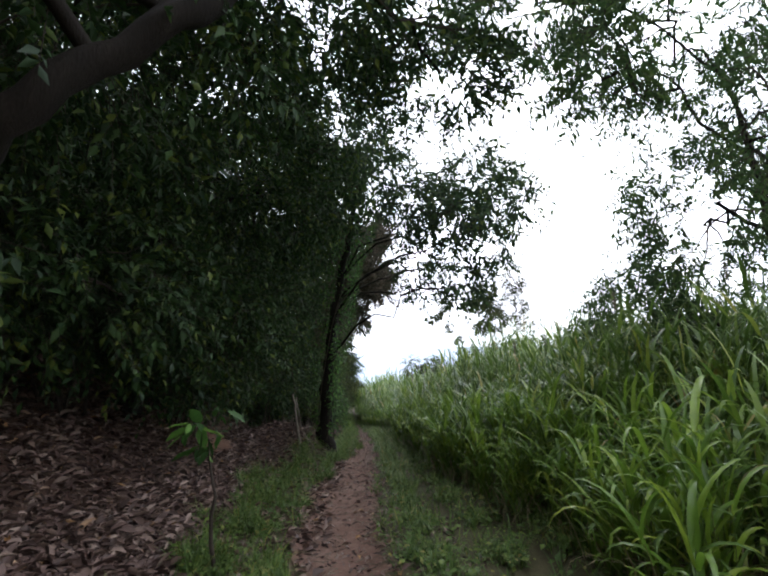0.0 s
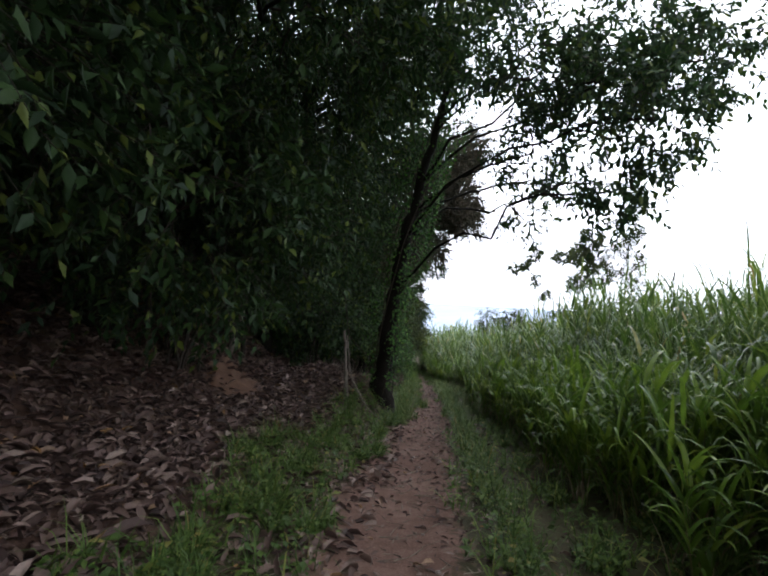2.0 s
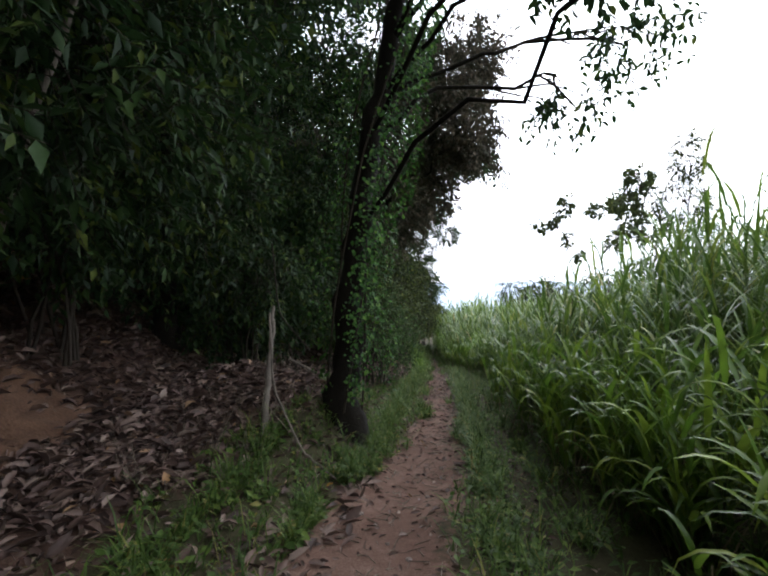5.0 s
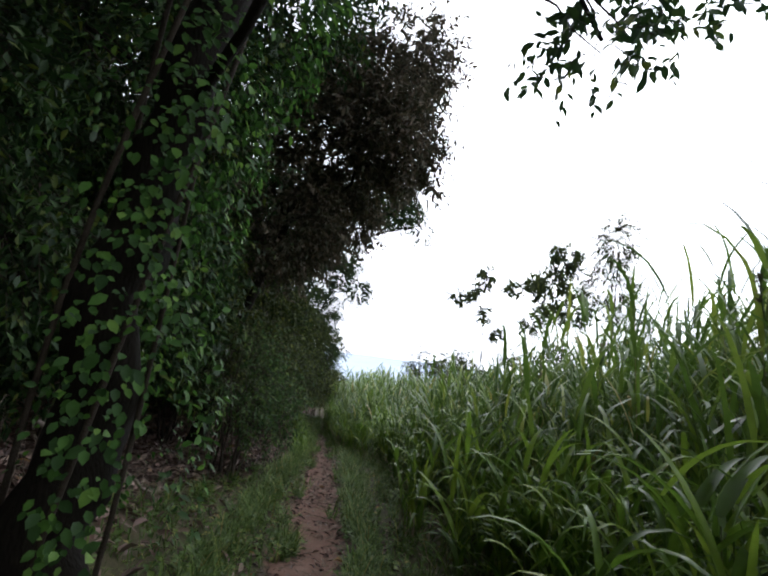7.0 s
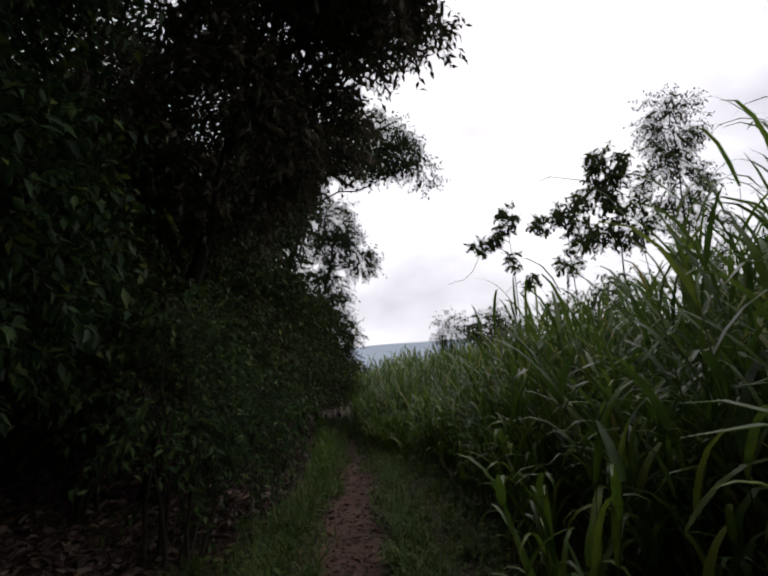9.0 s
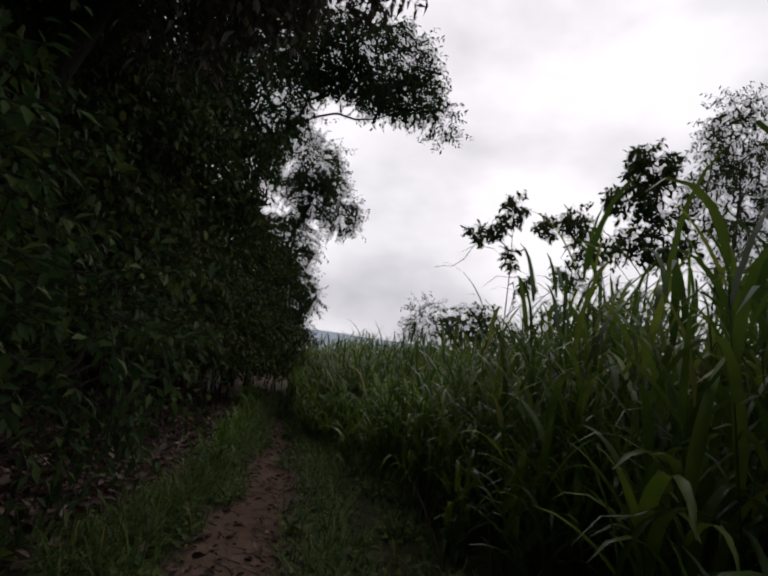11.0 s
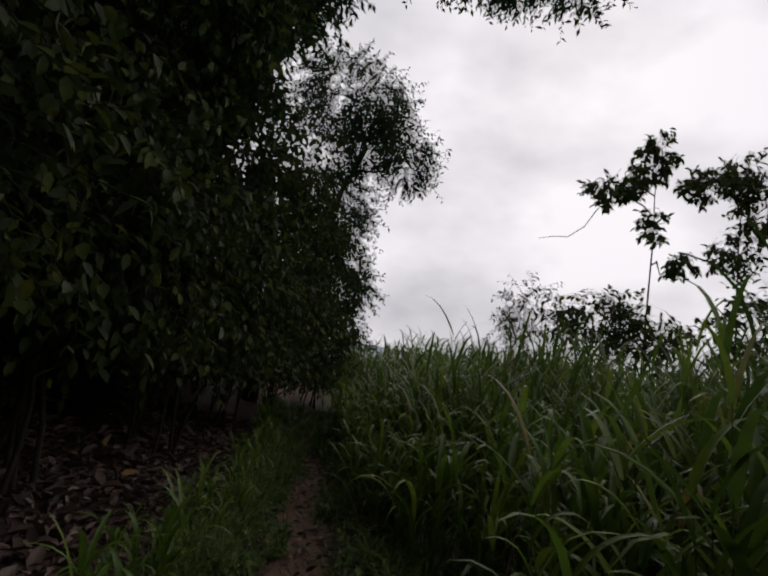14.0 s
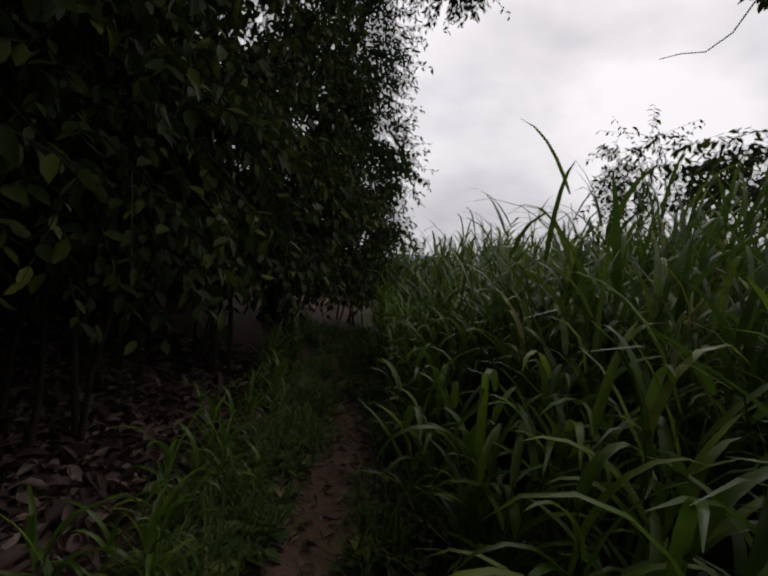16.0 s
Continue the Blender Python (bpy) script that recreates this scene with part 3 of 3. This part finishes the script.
# vine on the upright trunk
rng = np.random.default_rng(120)
vine = empty("climbing_vine", (-1.45, 13.0, float(land(-1.45, 13.0))), "bright green climbing vine hanging down a dark trunk", "vine")
n = 12000
h = rng.uniform(0.35, 8.0, n)
ang = rng.normal(-0.25, 1.25, n)
r = 0.2 + 0.24 * rng.random(n) + 0.03 * h + 0.15 * (np.sin(h * 2.3 + ang) > 0.2)
cx, cy = np.interp(h, [0, 1.6, 3.4, 5.4, 7.6], [0, 0.1, 0.3, 0.8, 1.2]), 0 * h
at = np.stack([cx + r * np.cos(ang), cy + r * np.sin(ang), h], 1)
way = np.stack([np.cos(ang) * 0.6, np.sin(ang) * 0.6, np.full(n, -0.9)], 1) + rng.standard_normal((n, 3)) * 0.6
size = 0.032 + 0.045 * rng.random(n) ** 2
hang = np.sin(ang * 5 + 0.7 * np.sin(h * 1.1)) + 0.35 * rng.standard_normal(n) + np.where(h < 1.4, h - 1.4, 0) > -0.35
at, way, size, ang = at[hang], way[hang], size[hang], ang[hang]
put("leafage", mesh_np("leafage", *leaves(at, way, np.stack([np.cos(ang), np.sin(ang), np.full(len(ang), 0.5)], 1), size, size * 0.8, FULL)), M_VINE, vine)
for s in range(4):
    hh = np.linspace(0.02, 7, 16)
    a = s * 1.6 + hh * 0.5
    vx = np.interp(hh, [0, 1.6, 3.4, 5.4, 7.6], [0, 0.1, 0.3, 0.8, 1.2])
    put("vine_stem", mesh_np("vine_stem", *tube(np.stack([vx + 0.22 * np.cos(a), 0.22 * np.sin(a), hh], 1), np.full(16, 0.014), 6), True), M_TWIG, vine)


# ---- tall grass ----
def blades(rng, at, lean, length, width, segs=6, fold=True):
    """Long arching grass blades from at, leaning along the flat direction lean."""
    n = len(at)
    s = np.linspace(0, 1, segs + 1)
    start = rng.uniform(0.15, 0.75, n)
    turn = rng.uniform(0.6, 2.9, n)
    ang = start[:, None] + turn[:, None] * s[None] ** 1.7
    step = (length / segs)[:, None]
    out = np.concatenate([np.zeros((n, 1)), np.cumsum(np.sin(ang[:, :-1]) * step, 1)], 1)
    up = np.concatenate([np.zeros((n, 1)), np.cumsum(np.cos(ang[:, :-1]) * step, 1)], 1)
    d = np.stack([np.cos(lean), np.sin(lean), np.zeros(n)], 1)
    side = np.stack([-np.sin(lean), np.cos(lean), np.zeros(n)], 1)
    mid = at[:, None] + d[:, None] * out[..., None] + np.array([0, 0, 1.0]) * up[..., None]
    mid += side[:, None] * (0.06 * length[:, None] * s[None] ** 2 * rng.standard_normal((n, 1)))[..., None]
    w = width[:, None] * np.minimum(1, 0.45 + 3 * s)[None] * np.sqrt(np.maximum(1 - s, 0.002))[None]
    nrm = np.array([0, 0, 1.0]) * np.sin(ang)[..., None] - d[:, None] * np.cos(ang)[..., None]
    rows = [mid - side[:, None] * w[..., None] / 2 + nrm * (w * 0.22)[..., None]]
    if fold:
        rows.append(mid)
    rows.append(mid + side[:, None] * w[..., None] / 2 + nrm * (w * 0.22)[..., None])
    v = np.stack(rows, 2)
    c = v.shape[2]
    a, b = np.meshgrid(np.arange(segs), np.arange(c - 1), indexing="ij")
    f = np.stack([a * c + b, a * c + b + 1, (a + 1) * c + b + 1, (a + 1) * c + b], -1).reshape(-1, 4)
    return v.reshape(-1, 3), (f[None] + (np.arange(n) * (segs + 1) * c)[:, None, None]).reshape(-1, 4)


def grass_parts(rng, foot, height, spread, culms, per, width, segs=6, fold=True, low_leaf=0.15):
    """Tufts of tall grass at the feet given: blade and stem meshes."""
    m = len(foot)
    fc = np.repeat(foot, culms, 0)
    hc = np.repeat(height, culms) * rng.uniform(0.6, 1.05, m * culms)
    ang = rng.uniform(0, 2 * np.pi, m * culms)
    off = np.stack([np.cos(ang), np.sin(ang), np.zeros(m * culms)], 1)
    low = fc + off * (spread * rng.random(m * culms))[:, None]
    top = low + off * (hc * rng.uniform(0.05, 0.22, m * culms))[:, None]
    top[:, 2] += hc * 0.72
    st = sticks(low - np.array([0, 0, 0.05]), top, np.full(m * culms, 0.006))
    s = np.linspace(low_leaf, 1.0, per)[None] + rng.uniform(-0.06, 0.06, (m * culms, per))
    at = (low[:, None] + (top - low)[:, None] * s[..., None]).reshape(-1, 3)
    lean = (ang[:, None] + np.where(np.arange(per) % 2 == 0, 0, np.pi)[None] * 0.8 + rng.uniform(-0.8, 0.8, (m * culms, per))).ravel()
    ln = np.minimum((np.repeat(hc, per) * 0.16 + 0.26) * rng.uniform(0.6, 1.35, m * culms * per), 0.8)
    return blades(rng, at, lean, ln, width * rng.uniform(0.6, 1.3, len(at)), segs, fold), st


rng = np.random.default_rng(200)
tufts = []
for n in range(10):
    root = empty("grass_tussock", (0, 0, -60), "bright green tussock of tall broad-bladed grass beside the path", "grass", "tall grass tussocks along the path")
    b, st = grass_parts(rng, np.zeros((1, 3)), np.array([0.85 + 0.12 * n]), 0.15, 5 + n // 2, 6, 0.046, 7, True, 0.12 + 0.02 * n)
    d = blades(rng, rng.normal(0, 0.09, (9, 3)) * np.array((1, 1, 0)), rng.uniform(0, 6.28, 9), rng.uniform(0.3, 0.7, 9), rng.uniform(0.01, 0.02, 9), 5, False)
    put("dry_leafage", mesh_np("dry_leafage", *d), M_DRYBLADE, root, "withered straw-coloured blades at the foot", kind="stuff")
    put("leafage", mesh_np("leafage", *b), M_TUFT, root, kind="stuff")
    put("stemwork", mesh_np("stemwork", *st), M_STEM, root, kind="stuff")
    tufts.append(root)


def grass_edge(y):
    return np.interp(y, [0, 6, 8.5, 12, 15, 18, 22, 24.5, 26, 27, 28.7, 30, 31, 40], [1.45, 1.4, 1.15, 1.2, 0.92, 0.95, 0.85, 0.5, 0.1, -0.12, -0.32, -0.55, -1.2, -1.6]) + 0.1 * np.sin(y * 1.9)


def grass_height(y):
    return np.interp(y, [0, 6, 10, 14, 17, 20, 24, 30, 40], [2.3, 2.4, 2.6, 3.3, 3.3, 2.8, 2.5, 2.4, 2.5])


spots = []
for n in range(230):
    y = 2.4 + 28 * (n + rng.random()) / 230
    x = float(grass_edge(y)) - 0.12 + 0.8 * rng.random() ** 1.2
    spots.append((x, y, min((0.34 + 0.4 * min(x - float(grass_edge(y)), 0.7) + 0.22 * rng.random()) * float(grass_height(y)), 1.55)))
for n in range(26):                                    # tufts on the wooded side
    y = 21.5 + 9 * (n + rng.random()) / 26
    spots.append((float(path_x(y)) - 0.5 - 0.4 * rng.random(), y, 0.4 + 0.3 * rng.random()))
spots = [p for p in spots if p[1] < 14 or p[0] < 0 or rng.random() < 0.4]
for n, (x, y, s) in enumerate(spots):
    m = Matrix.LocRotScale((x, y, float(land(x, y)) - 0.02), Euler((0, 0, rng.uniform(0, 6.28))), None)
    pick = int(np.clip(round((s - 0.85) / 0.12 + rng.normal(0, 1)), 0, 9))
    copy = copy_thing(tufts[pick], m)
    copy.scale = (float(np.clip(s / (0.85 + 0.12 * pick), 0.6, 1.15)),) * 3
for root in tufts:
    for ob in (*root.children, root):
        bpy.data.objects.remove(ob)


def field(name, x0, x1, y0, y1, per_m2, high, label, culms, per, width, segs, fold=False, seed=1):
    rng = np.random.default_rng(seed)
    n = int((x1 - x0) * (y1 - y0) * per_m2)
    x, y = rng.uniform(x0, x1, n), rng.uniform(y0, y1, n)
    keep = x > grass_edge(y) + 0.35
    x, y = x[keep], y[keep]
    inner = np.clip((x - grass_edge(y) - 0.3) / 1.8, 0, 1)
    h = high * grass_height(y) * (0.52 + 0.16 * smooth(12, 16, y) + (0.48 - 0.16 * smooth(12, 16, y)) * inner) * rng.uniform(0.6, 1.18, len(x)) * (1 + 0.12 * np.sin(x * 1.3 + 2 * np.sin(y * 0.8)))
    b, st = grass_parts(rng, np.stack([x, y, land(x, y)], 1), h, 0.14, culms, per, width, segs, fold, 0.3)
    root = empty(name, (x0, y0, 0), label, "grass")
    for part_name, (v, f), mat in (("leafage", b, M_GRASS), ("stemwork", st, M_STEM)):
        put(part_name, mesh_np(part_name, v - np.array((x0, y0, 0)), f), mat, root, kind="stuff")
    root["kind"] = "stuff"


field("tall_grass", -1.4, 6.0, -2.5, 34, 9.5, 1.0, "thick stand of tall green fodder grass on the open side of the path", 6, 7, 0.040, 5, seed=301)
field("tall_grass_field", 6.0, 16, 0, 40, 4.0, 1.02, "field of tall green grass stretching away from the path", 5, 6, 0.055, 4, seed=302)
field("far_grass", -5.0, 24, 34, 55, 2.2, 1.0, "distant tall grass at the brow of the slope", 5, 4, 0.075, 4, seed=303)

# seeding grass heads that stand above the field
rng = np.random.default_rng(320)
for n in range(46):
    x, y = rng.uniform(1.7, 6.5), rng.uniform(4, 36)
    h = rng.uniform(2.0, 2.6)
    root = empty("grass_seed_head", (x, y, float(land(x, y)) - 0.05), "tall grass stalk with a brownish seed head above the field", "grass", "grass seed heads")
    top = np.array([rng.uniform(-0.25, 0.25), rng.uniform(-0.2, 0.2), h])
    line = bend((0, 0, 0), top, 7, 0, 0.05, rng)
    put("stalk", mesh_np("stalk", *tube(line, np.linspace(0.008, 0.004, 7), 5), True), M_STEM, root)
    k = 60
    at = line[-1] - np.array([0, 0, 1.0]) * rng.uniform(0, 0.2, k)[:, None]
    put("seeds", mesh_np("seeds", *leaves(at, rng.standard_normal((k, 3)) * 0.5 + np.array([0, 0, 0.9]), rng.standard_normal((k, 3)), np.full(k, 0.04), np.full(k, 0.009))), M_STRAW, root)

# ---- saplings above the grass on the open side ----
SAP = "slender sapling with clustered broad leaves rising out of the grass"
first = tree("sapling", 401, (5.7, 31.2), [(0.0, 0, 2.8), (0.0, 0, 5.2), (-0.1, 0, 7.1)], [((5.6, 31.2, 7.65), (0.3, 0.3, 0.65), 66), ((5.0, 31.2, 7.0), (0.34, 0.3, 0.36), 40), ((4.5, 31.2, 6.7), (0.36, 0.3, 0.3), 36), ((5.7, 31.2, 6.1), (0.22, 0.2, 0.4), 24), ((6.35, 31.1, 5.2), (0.34, 0.3, 0.28), 26)],
     SAP, M_SHRUB, 0.17, 0.03, M_TWIG, 2, "sapling", form=FULL, slim=0.62, per=6, droop=0.7, twig=(0.15, 0.3))
tip = np.array([(-0.1, 0, 6.4), (-0.9, 0, 6.1), (-1.35, 0, 5.55), (-1.6, 0, 5.1), (-1.95, 0, 4.8), (-2.3, 0, 4.75), (-2.6, 0, 4.65)])
put("tendril", mesh_np("tendril", *tube(tip, np.linspace(0.014, 0.006, 7), 6), True), M_TWIG, first, "thin bare curling shoot")
tree("sapling", 402, (7.2, 26.8), [(0.1, 0, 2.4), (0.2, 0, 4.6), (0.2, 0, 6.4)], [((7.3, 26.8, 7.5), (0.45, 0.5, 0.7), 150), ((6.9, 26.9, 6.6), (0.6, 0.4, 0.5), 110), ((7.7, 26.6, 5.7), (0.6, 0.5, 0.7), 120), ((6.9, 26.8, 5.3), (0.5, 0.4, 0.5), 70)],
     SAP, M_SHRUB, 0.15, 0.04, M_TWIG, 3, "sapling", form=FULL, slim=0.6, per=7, droop=0.6, twig=(0.2, 0.35))
tree("sapling", 403, (8.4, 25.6), [(0.0, 0, 2.5), (0.1, 0, 5.0), (0.2, 0, 7.4)], [((8.5, 25.6, 7.9), (0.6, 0.6, 1.0), 330), ((8.3, 25.6, 6.3), (0.9, 0.7, 0.9), 330), ((8.9, 25.5, 4.8), (0.8, 0.6, 0.8), 200)],
     "taller thin-leaved sapling rising out of the grass", M_SHRUB, 0.10, 0.05, M_TWIG, 4, "sapling", per=9, droop=0.5)
tree("sapling", 404, (8.3, 32.0), [(0.1, 0, 3.0), (0.0, 0, 5.6), (0.1, 0, 7.6)], [((8.3, 32.0, 8.2), (0.4, 0.4, 0.6), 90), ((7.5, 32.0, 7.7), (0.6, 0.4, 0.35), 80), ((8.9, 31.9, 7.2), (0.6, 0.5, 0.6), 100), ((8.2, 32.0, 6.2), (0.5, 0.4, 0.6), 70)],
     SAP, M_SHRUB, 0.17, 0.035, M_TWIG, 3, "sapling", form=FULL, slim=0.6, per=6, droop=0.7, twig=(0.2, 0.35))
bush(410, (3.0, 31.0), [((2.9, 31.0, 3.1), (0.5, 0.5, 0.6), 110)], "leafy bush standing among the tall grass", M_SHRUB, 0.10, per=10, pinnate=True)
bush(411, (4.2, 30.4), [((4.1, 30.4, 3.0), (0.7, 0.6, 0.6), 150), ((5.2, 30.2, 2.9), (0.7, 0.6, 0.5), 130)], "vine-covered bush standing among the tall grass", M_SHRUB, 0.14, form=FULL, slim=0.65, per=7)
bush(412, (7.2, 29.2), [((6.8, 29.2, 3.0), (0.9, 0.8, 0.8), 160), ((8.6, 28.8, 3.4), (1.0, 0.9, 0.9), 190)], "vine-covered bush standing among the tall grass", M_SHRUB, 0.14, form=FULL, slim=0.65, per=7)

# ---- leaf litter, herbs, twigs and stones ----
rng = np.random.default_rng(500)
n = 92000
x = -0.9 - 4.4 * rng.random(n) ** 1.15
y = 0.6 + 29 * rng.random(n) ** 1.2
keep = (rng.random(n) < np.clip(0.3 + (litter_edge(y) - x) * 1.4, 0.13, 1)) & (((x + 3.6) / 0.42) ** 2 + ((y - 10.7) / 0.8) ** 2 > rng.uniform(0.0, 1.3, n))
x, y = x[keep], y[keep]
more = 9000
e = y[:more]
x = np.concatenate([x, path_x(e) + path_half(e) * rng.choice([-1, 1], more) * np.abs(rng.normal(1.3, 0.7, more))])
y = np.concatenate([y, y[:more]])
n = len(x)
at = np.stack([x, y, land(x, y) + 0.012 + 0.035 * rng.random(n) * (x < -1.6)], 1)
ang = rng.uniform(0, 2 * np.pi, n)
way = np.stack([np.cos(ang), np.sin(ang), rng.normal(0.1, 0.4, n)], 1)
up = np.stack([rng.normal(0, 0.55, n), rng.normal(0, 0.55, n), np.ones(n)], 1)
size = (0.05 + 0.12 * rng.random(n) ** 1.3) * np.where(x > -0.9, 0.6, 1)
v, f = leaves(at, way, up, size, size * rng.uniform(0.32, 0.62, n), FULL, rng.uniform(0.6, 3.4, n))
put("leaf_litter", mesh_np("leaf_litter", v, f), M_LITTER, label="thick litter of curled dry brown leaves on the bank", category="leaf litter", kind="stuff")

n = 60000
y = rng.uniform(0.5, 33, n)
left = rng.random(n) < 0.55
half = path_half(y)
px = path_x(y)
wave = 0.10 * np.sin(y * 2.1) + 0.07 * np.sin(y * 5.3 + 1)
room = np.maximum(px - half - litter_edge(y), 0.15)
x = np.where(left, px - half + 0.05 + wave - room * 1.15 * rng.random(n) ** 1.1, px + half - 0.02 + wave + np.maximum(grass_edge(y) + 0.35 - px - half, 0.2) * rng.random(n) ** 1.25)
keep = (patchy(np.stack([x, y, x * 0], 1), 0.22, 0.0) & patchy(np.stack([y, x, x * 0], 1), 0.45, -0.1)) | (rng.random(n) < 0.09)
x, y, left = x[keep], y[keep], left[keep]
n = len(x)
at = np.stack([x, y, land(x, y) - 0.01], 1)
b1 = blades(rng, np.repeat(at, 3, 0), rng.uniform(0, 6.28, 3 * n), rng.uniform(0.06, 0.32, 3 * n) * (0.5 + rng.random(3 * n)), rng.uniform(0.006, 0.016, 3 * n), 3, False)
put("verge_grass", mesh_np("verge_grass", *b1), M_VERGE, label="short green grass along both edges of the footpath", category="grass", kind="stuff")
k = 3
hp = np.repeat(at, k, 0) + np.concatenate([rng.normal(0, 0.03, (n * k, 2)), rng.uniform(0.03, 0.12, (n * k, 1))], 1)
ang = rng.uniform(0, 6.28, n * k)
size = 0.024 + 0.075 * rng.random(n * k) ** 1.7
put("verge_herbs", mesh_np("verge_herbs", *leaves(hp, np.stack([np.cos(ang), np.sin(ang), rng.normal(0, 0.3, n * k)], 1), np.array([0, 0, 1.0]) + rng.normal(0, 0.3, (n * k, 3)), size, size * 0.55)), M_VERGE,
    label="low leafy weeds mixed with the verge grass", category="weeds", kind="stuff")

n = 2000
y = rng.uniform(1.5, 28, n)
x = path_x(y) + path_half(y) * rng.normal(0.35, 0.7, n)
ang = rng.uniform(0, 3.14, n)
ln = rng.uniform(0.04, 0.17, n)
a = np.stack([x, y, land(x, y) + 0.006], 1)
bx, by = x + np.cos(ang) * ln, y + np.sin(ang) * ln
put("twig_litter", mesh_np("twig_litter", *sticks(a, np.stack([bx, by, land(bx, by) + 0.012], 1), rng.uniform(0.0025, 0.006, n))), M_STRAW, label="scattered dry twigs and stalks on the trodden path", category="twigs", kind="stuff")


def pebble(rng):
    bm = bmesh.new()
    bmesh.ops.create_icosphere(bm, subdivisions=2, radius=1)
    q = rng.standard_normal(3) * 3
    for v in bm.verts:
        v.co *= 1 + 0.28 * noise.noise(v.co * 1.1 + Vector(q))
        v.co.z *= 0.6
    me = bpy.data.meshes.new("pebble")
    bm.to_mesh(me)
    bm.free()
    return me


stones = [pebble(rng) for _ in range(5)]
for n in range(70):
    y = rng.uniform(2.5, 27)
    x = float(path_x(y)) + rng.normal(0.12, 0.22)
    s = rng.uniform(0.008, 0.026)
    ob = put("pebble", stones[n % 5], M_STONE, label="small pale stone lying on the trodden path", category="stone", group="pebbles on the path")
    ob.location, ob.rotation_euler, ob.scale = (x, y, float(land(x, y)) + s * 0.2), (0, 0, rng.uniform(0, 6)), (s, s * rng.uniform(0.7, 1.2), s)


def branch(name, pts, r0, r1, mat, label, seed, category="branch"):
    rng = np.random.default_rng(seed)
    p = np.asarray(pts, float)
    s = np.linspace(0, len(p) - 1, 7 * len(p))
    line = np.stack([np.interp(s, np.arange(len(p)), p[:, c]) for c in range(3)], 1)
    for _ in range(3):
        line[1:-1] = (line[:-2] + 2 * line[1:-1] + line[2:]) / 4
    line[1:-1] += rng.normal(0, r0 * 0.25, (len(line) - 2, 3))
    return put(name, mesh_np(name, *tube(line, np.linspace(r0, r1, len(line)), 8, rng, 0.07), True), mat, label=label, category=category)


def above(x, y, h):
    return (x, y, float(land(x, y)) + h)


branch("fallen_branch", [above(-1.95, 11.7, -0.03), above(-2.1, 12.3, 0.45), above(-2.25, 12.8, 0.95)], 0.035, 0.022, M_PALE, "pale dead stick leaning up from the leaf litter", 601)
branch("hanging_vine", [above(-2.3, 12.9, 1.7), above(-2.15, 12.7, 0.9), above(-1.75, 12.5, 0.72), above(-1.65, 12.3, 0.8)], 0.009, 0.006, M_TWIG, "thin bare woody vine looping above the litter", 602, "vine")
branch("hanging_vine", [above(-2.1, 12.3, 1.0), above(-1.95, 12.0, 0.35), above(-1.55, 11.7, 0.12), above(-1.2, 11.6, 0.05)], 0.013, 0.008, M_PALE, "thin bare woody vine trailing to the ground", 603, "vine")
branch("fallen_branch", [above(-2.9, 15.2, 0.4), above(-2.3, 15.7, 0.22), above(-1.75, 15.6, 0.04)], 0.025, 0.012, M_PALE, "pale dead branch lying down the bank", 604)
branch("leaning_branch", [above(-3.6, 10.3, 0.5), above(-3.25, 10.6, 2.6), above(-2.8, 10.9, 4.6)], 0.04, 0.02, M_PALE, "thin pale branch leaning up through the foliage", 605)
branch("fallen_branch", [above(0.3, 9.0, 0.01), above(0.18, 9.35, 0.03), above(0.12, 9.8, 0.02)], 0.016, 0.009, M_TWIG, "dark stick lying at the edge of the path", 606)
branch("exposed_root", [above(0.35, 11.3, 0.0), above(0.25, 11.8, 0.03), above(0.2, 12.3, 0.0)], 0.03, 0.015, M_TWIG, "dark exposed root at the edge of the path", 607, "root")

# dry stalks at the foot of the bank
rng = np.random.default_rng(620)
n = 260
y = rng.uniform(10.5, 16.5, n)
x = rng.uniform(-2.7, -1.6, n)
a = np.stack([x, y, land(x, y) - 0.01], 1)
b = a + np.stack([rng.normal(0, 0.14, n), rng.normal(0, 0.16, n), rng.uniform(0.12, 0.5, n)], 1)
put("dry_stalks", mesh_np("dry_stalks", *sticks(a, b, rng.uniform(0.002, 0.005, n))), M_STRAW, label="bare dry stalks and suckers at the foot of the bank", category="stalks", kind="stuff")

# patch of bare clay in the bank
cg = np.linspace(-1.2, 1.2, 33)
U, V = np.meshgrid(cg, cg, indexing="ij")
cxx, cyy = -3.6 + 0.5 * V, 10.7 + 1.0 * U
fall = np.clip(1 - U ** 2 - V ** 2 + 0.45 * np.sin(U * 7 + 2 * V) * np.sin(V * 5 - U * 3), 0, 1)
czz = land(cxx, cyy) - 0.07 + 0.13 * fall ** 0.5 + 0.06 * rough_noise(cxx * 3, cyy * 2) * fall
i, j = np.meshgrid(np.arange(32), np.arange(32), indexing="ij")
put("clay_patch", mesh_np("clay_patch", np.stack([cxx, cyy, czz], -1).reshape(-1, 3), np.stack([i * 33 + j, (i + 1) * 33 + j, (i + 1) * 33 + j + 1, i * 33 + j + 1], -1).reshape(-1, 4), True), M_CLAY,
    label="bare orange-brown clay where the bank has slipped", category="clay bank", kind="structure")
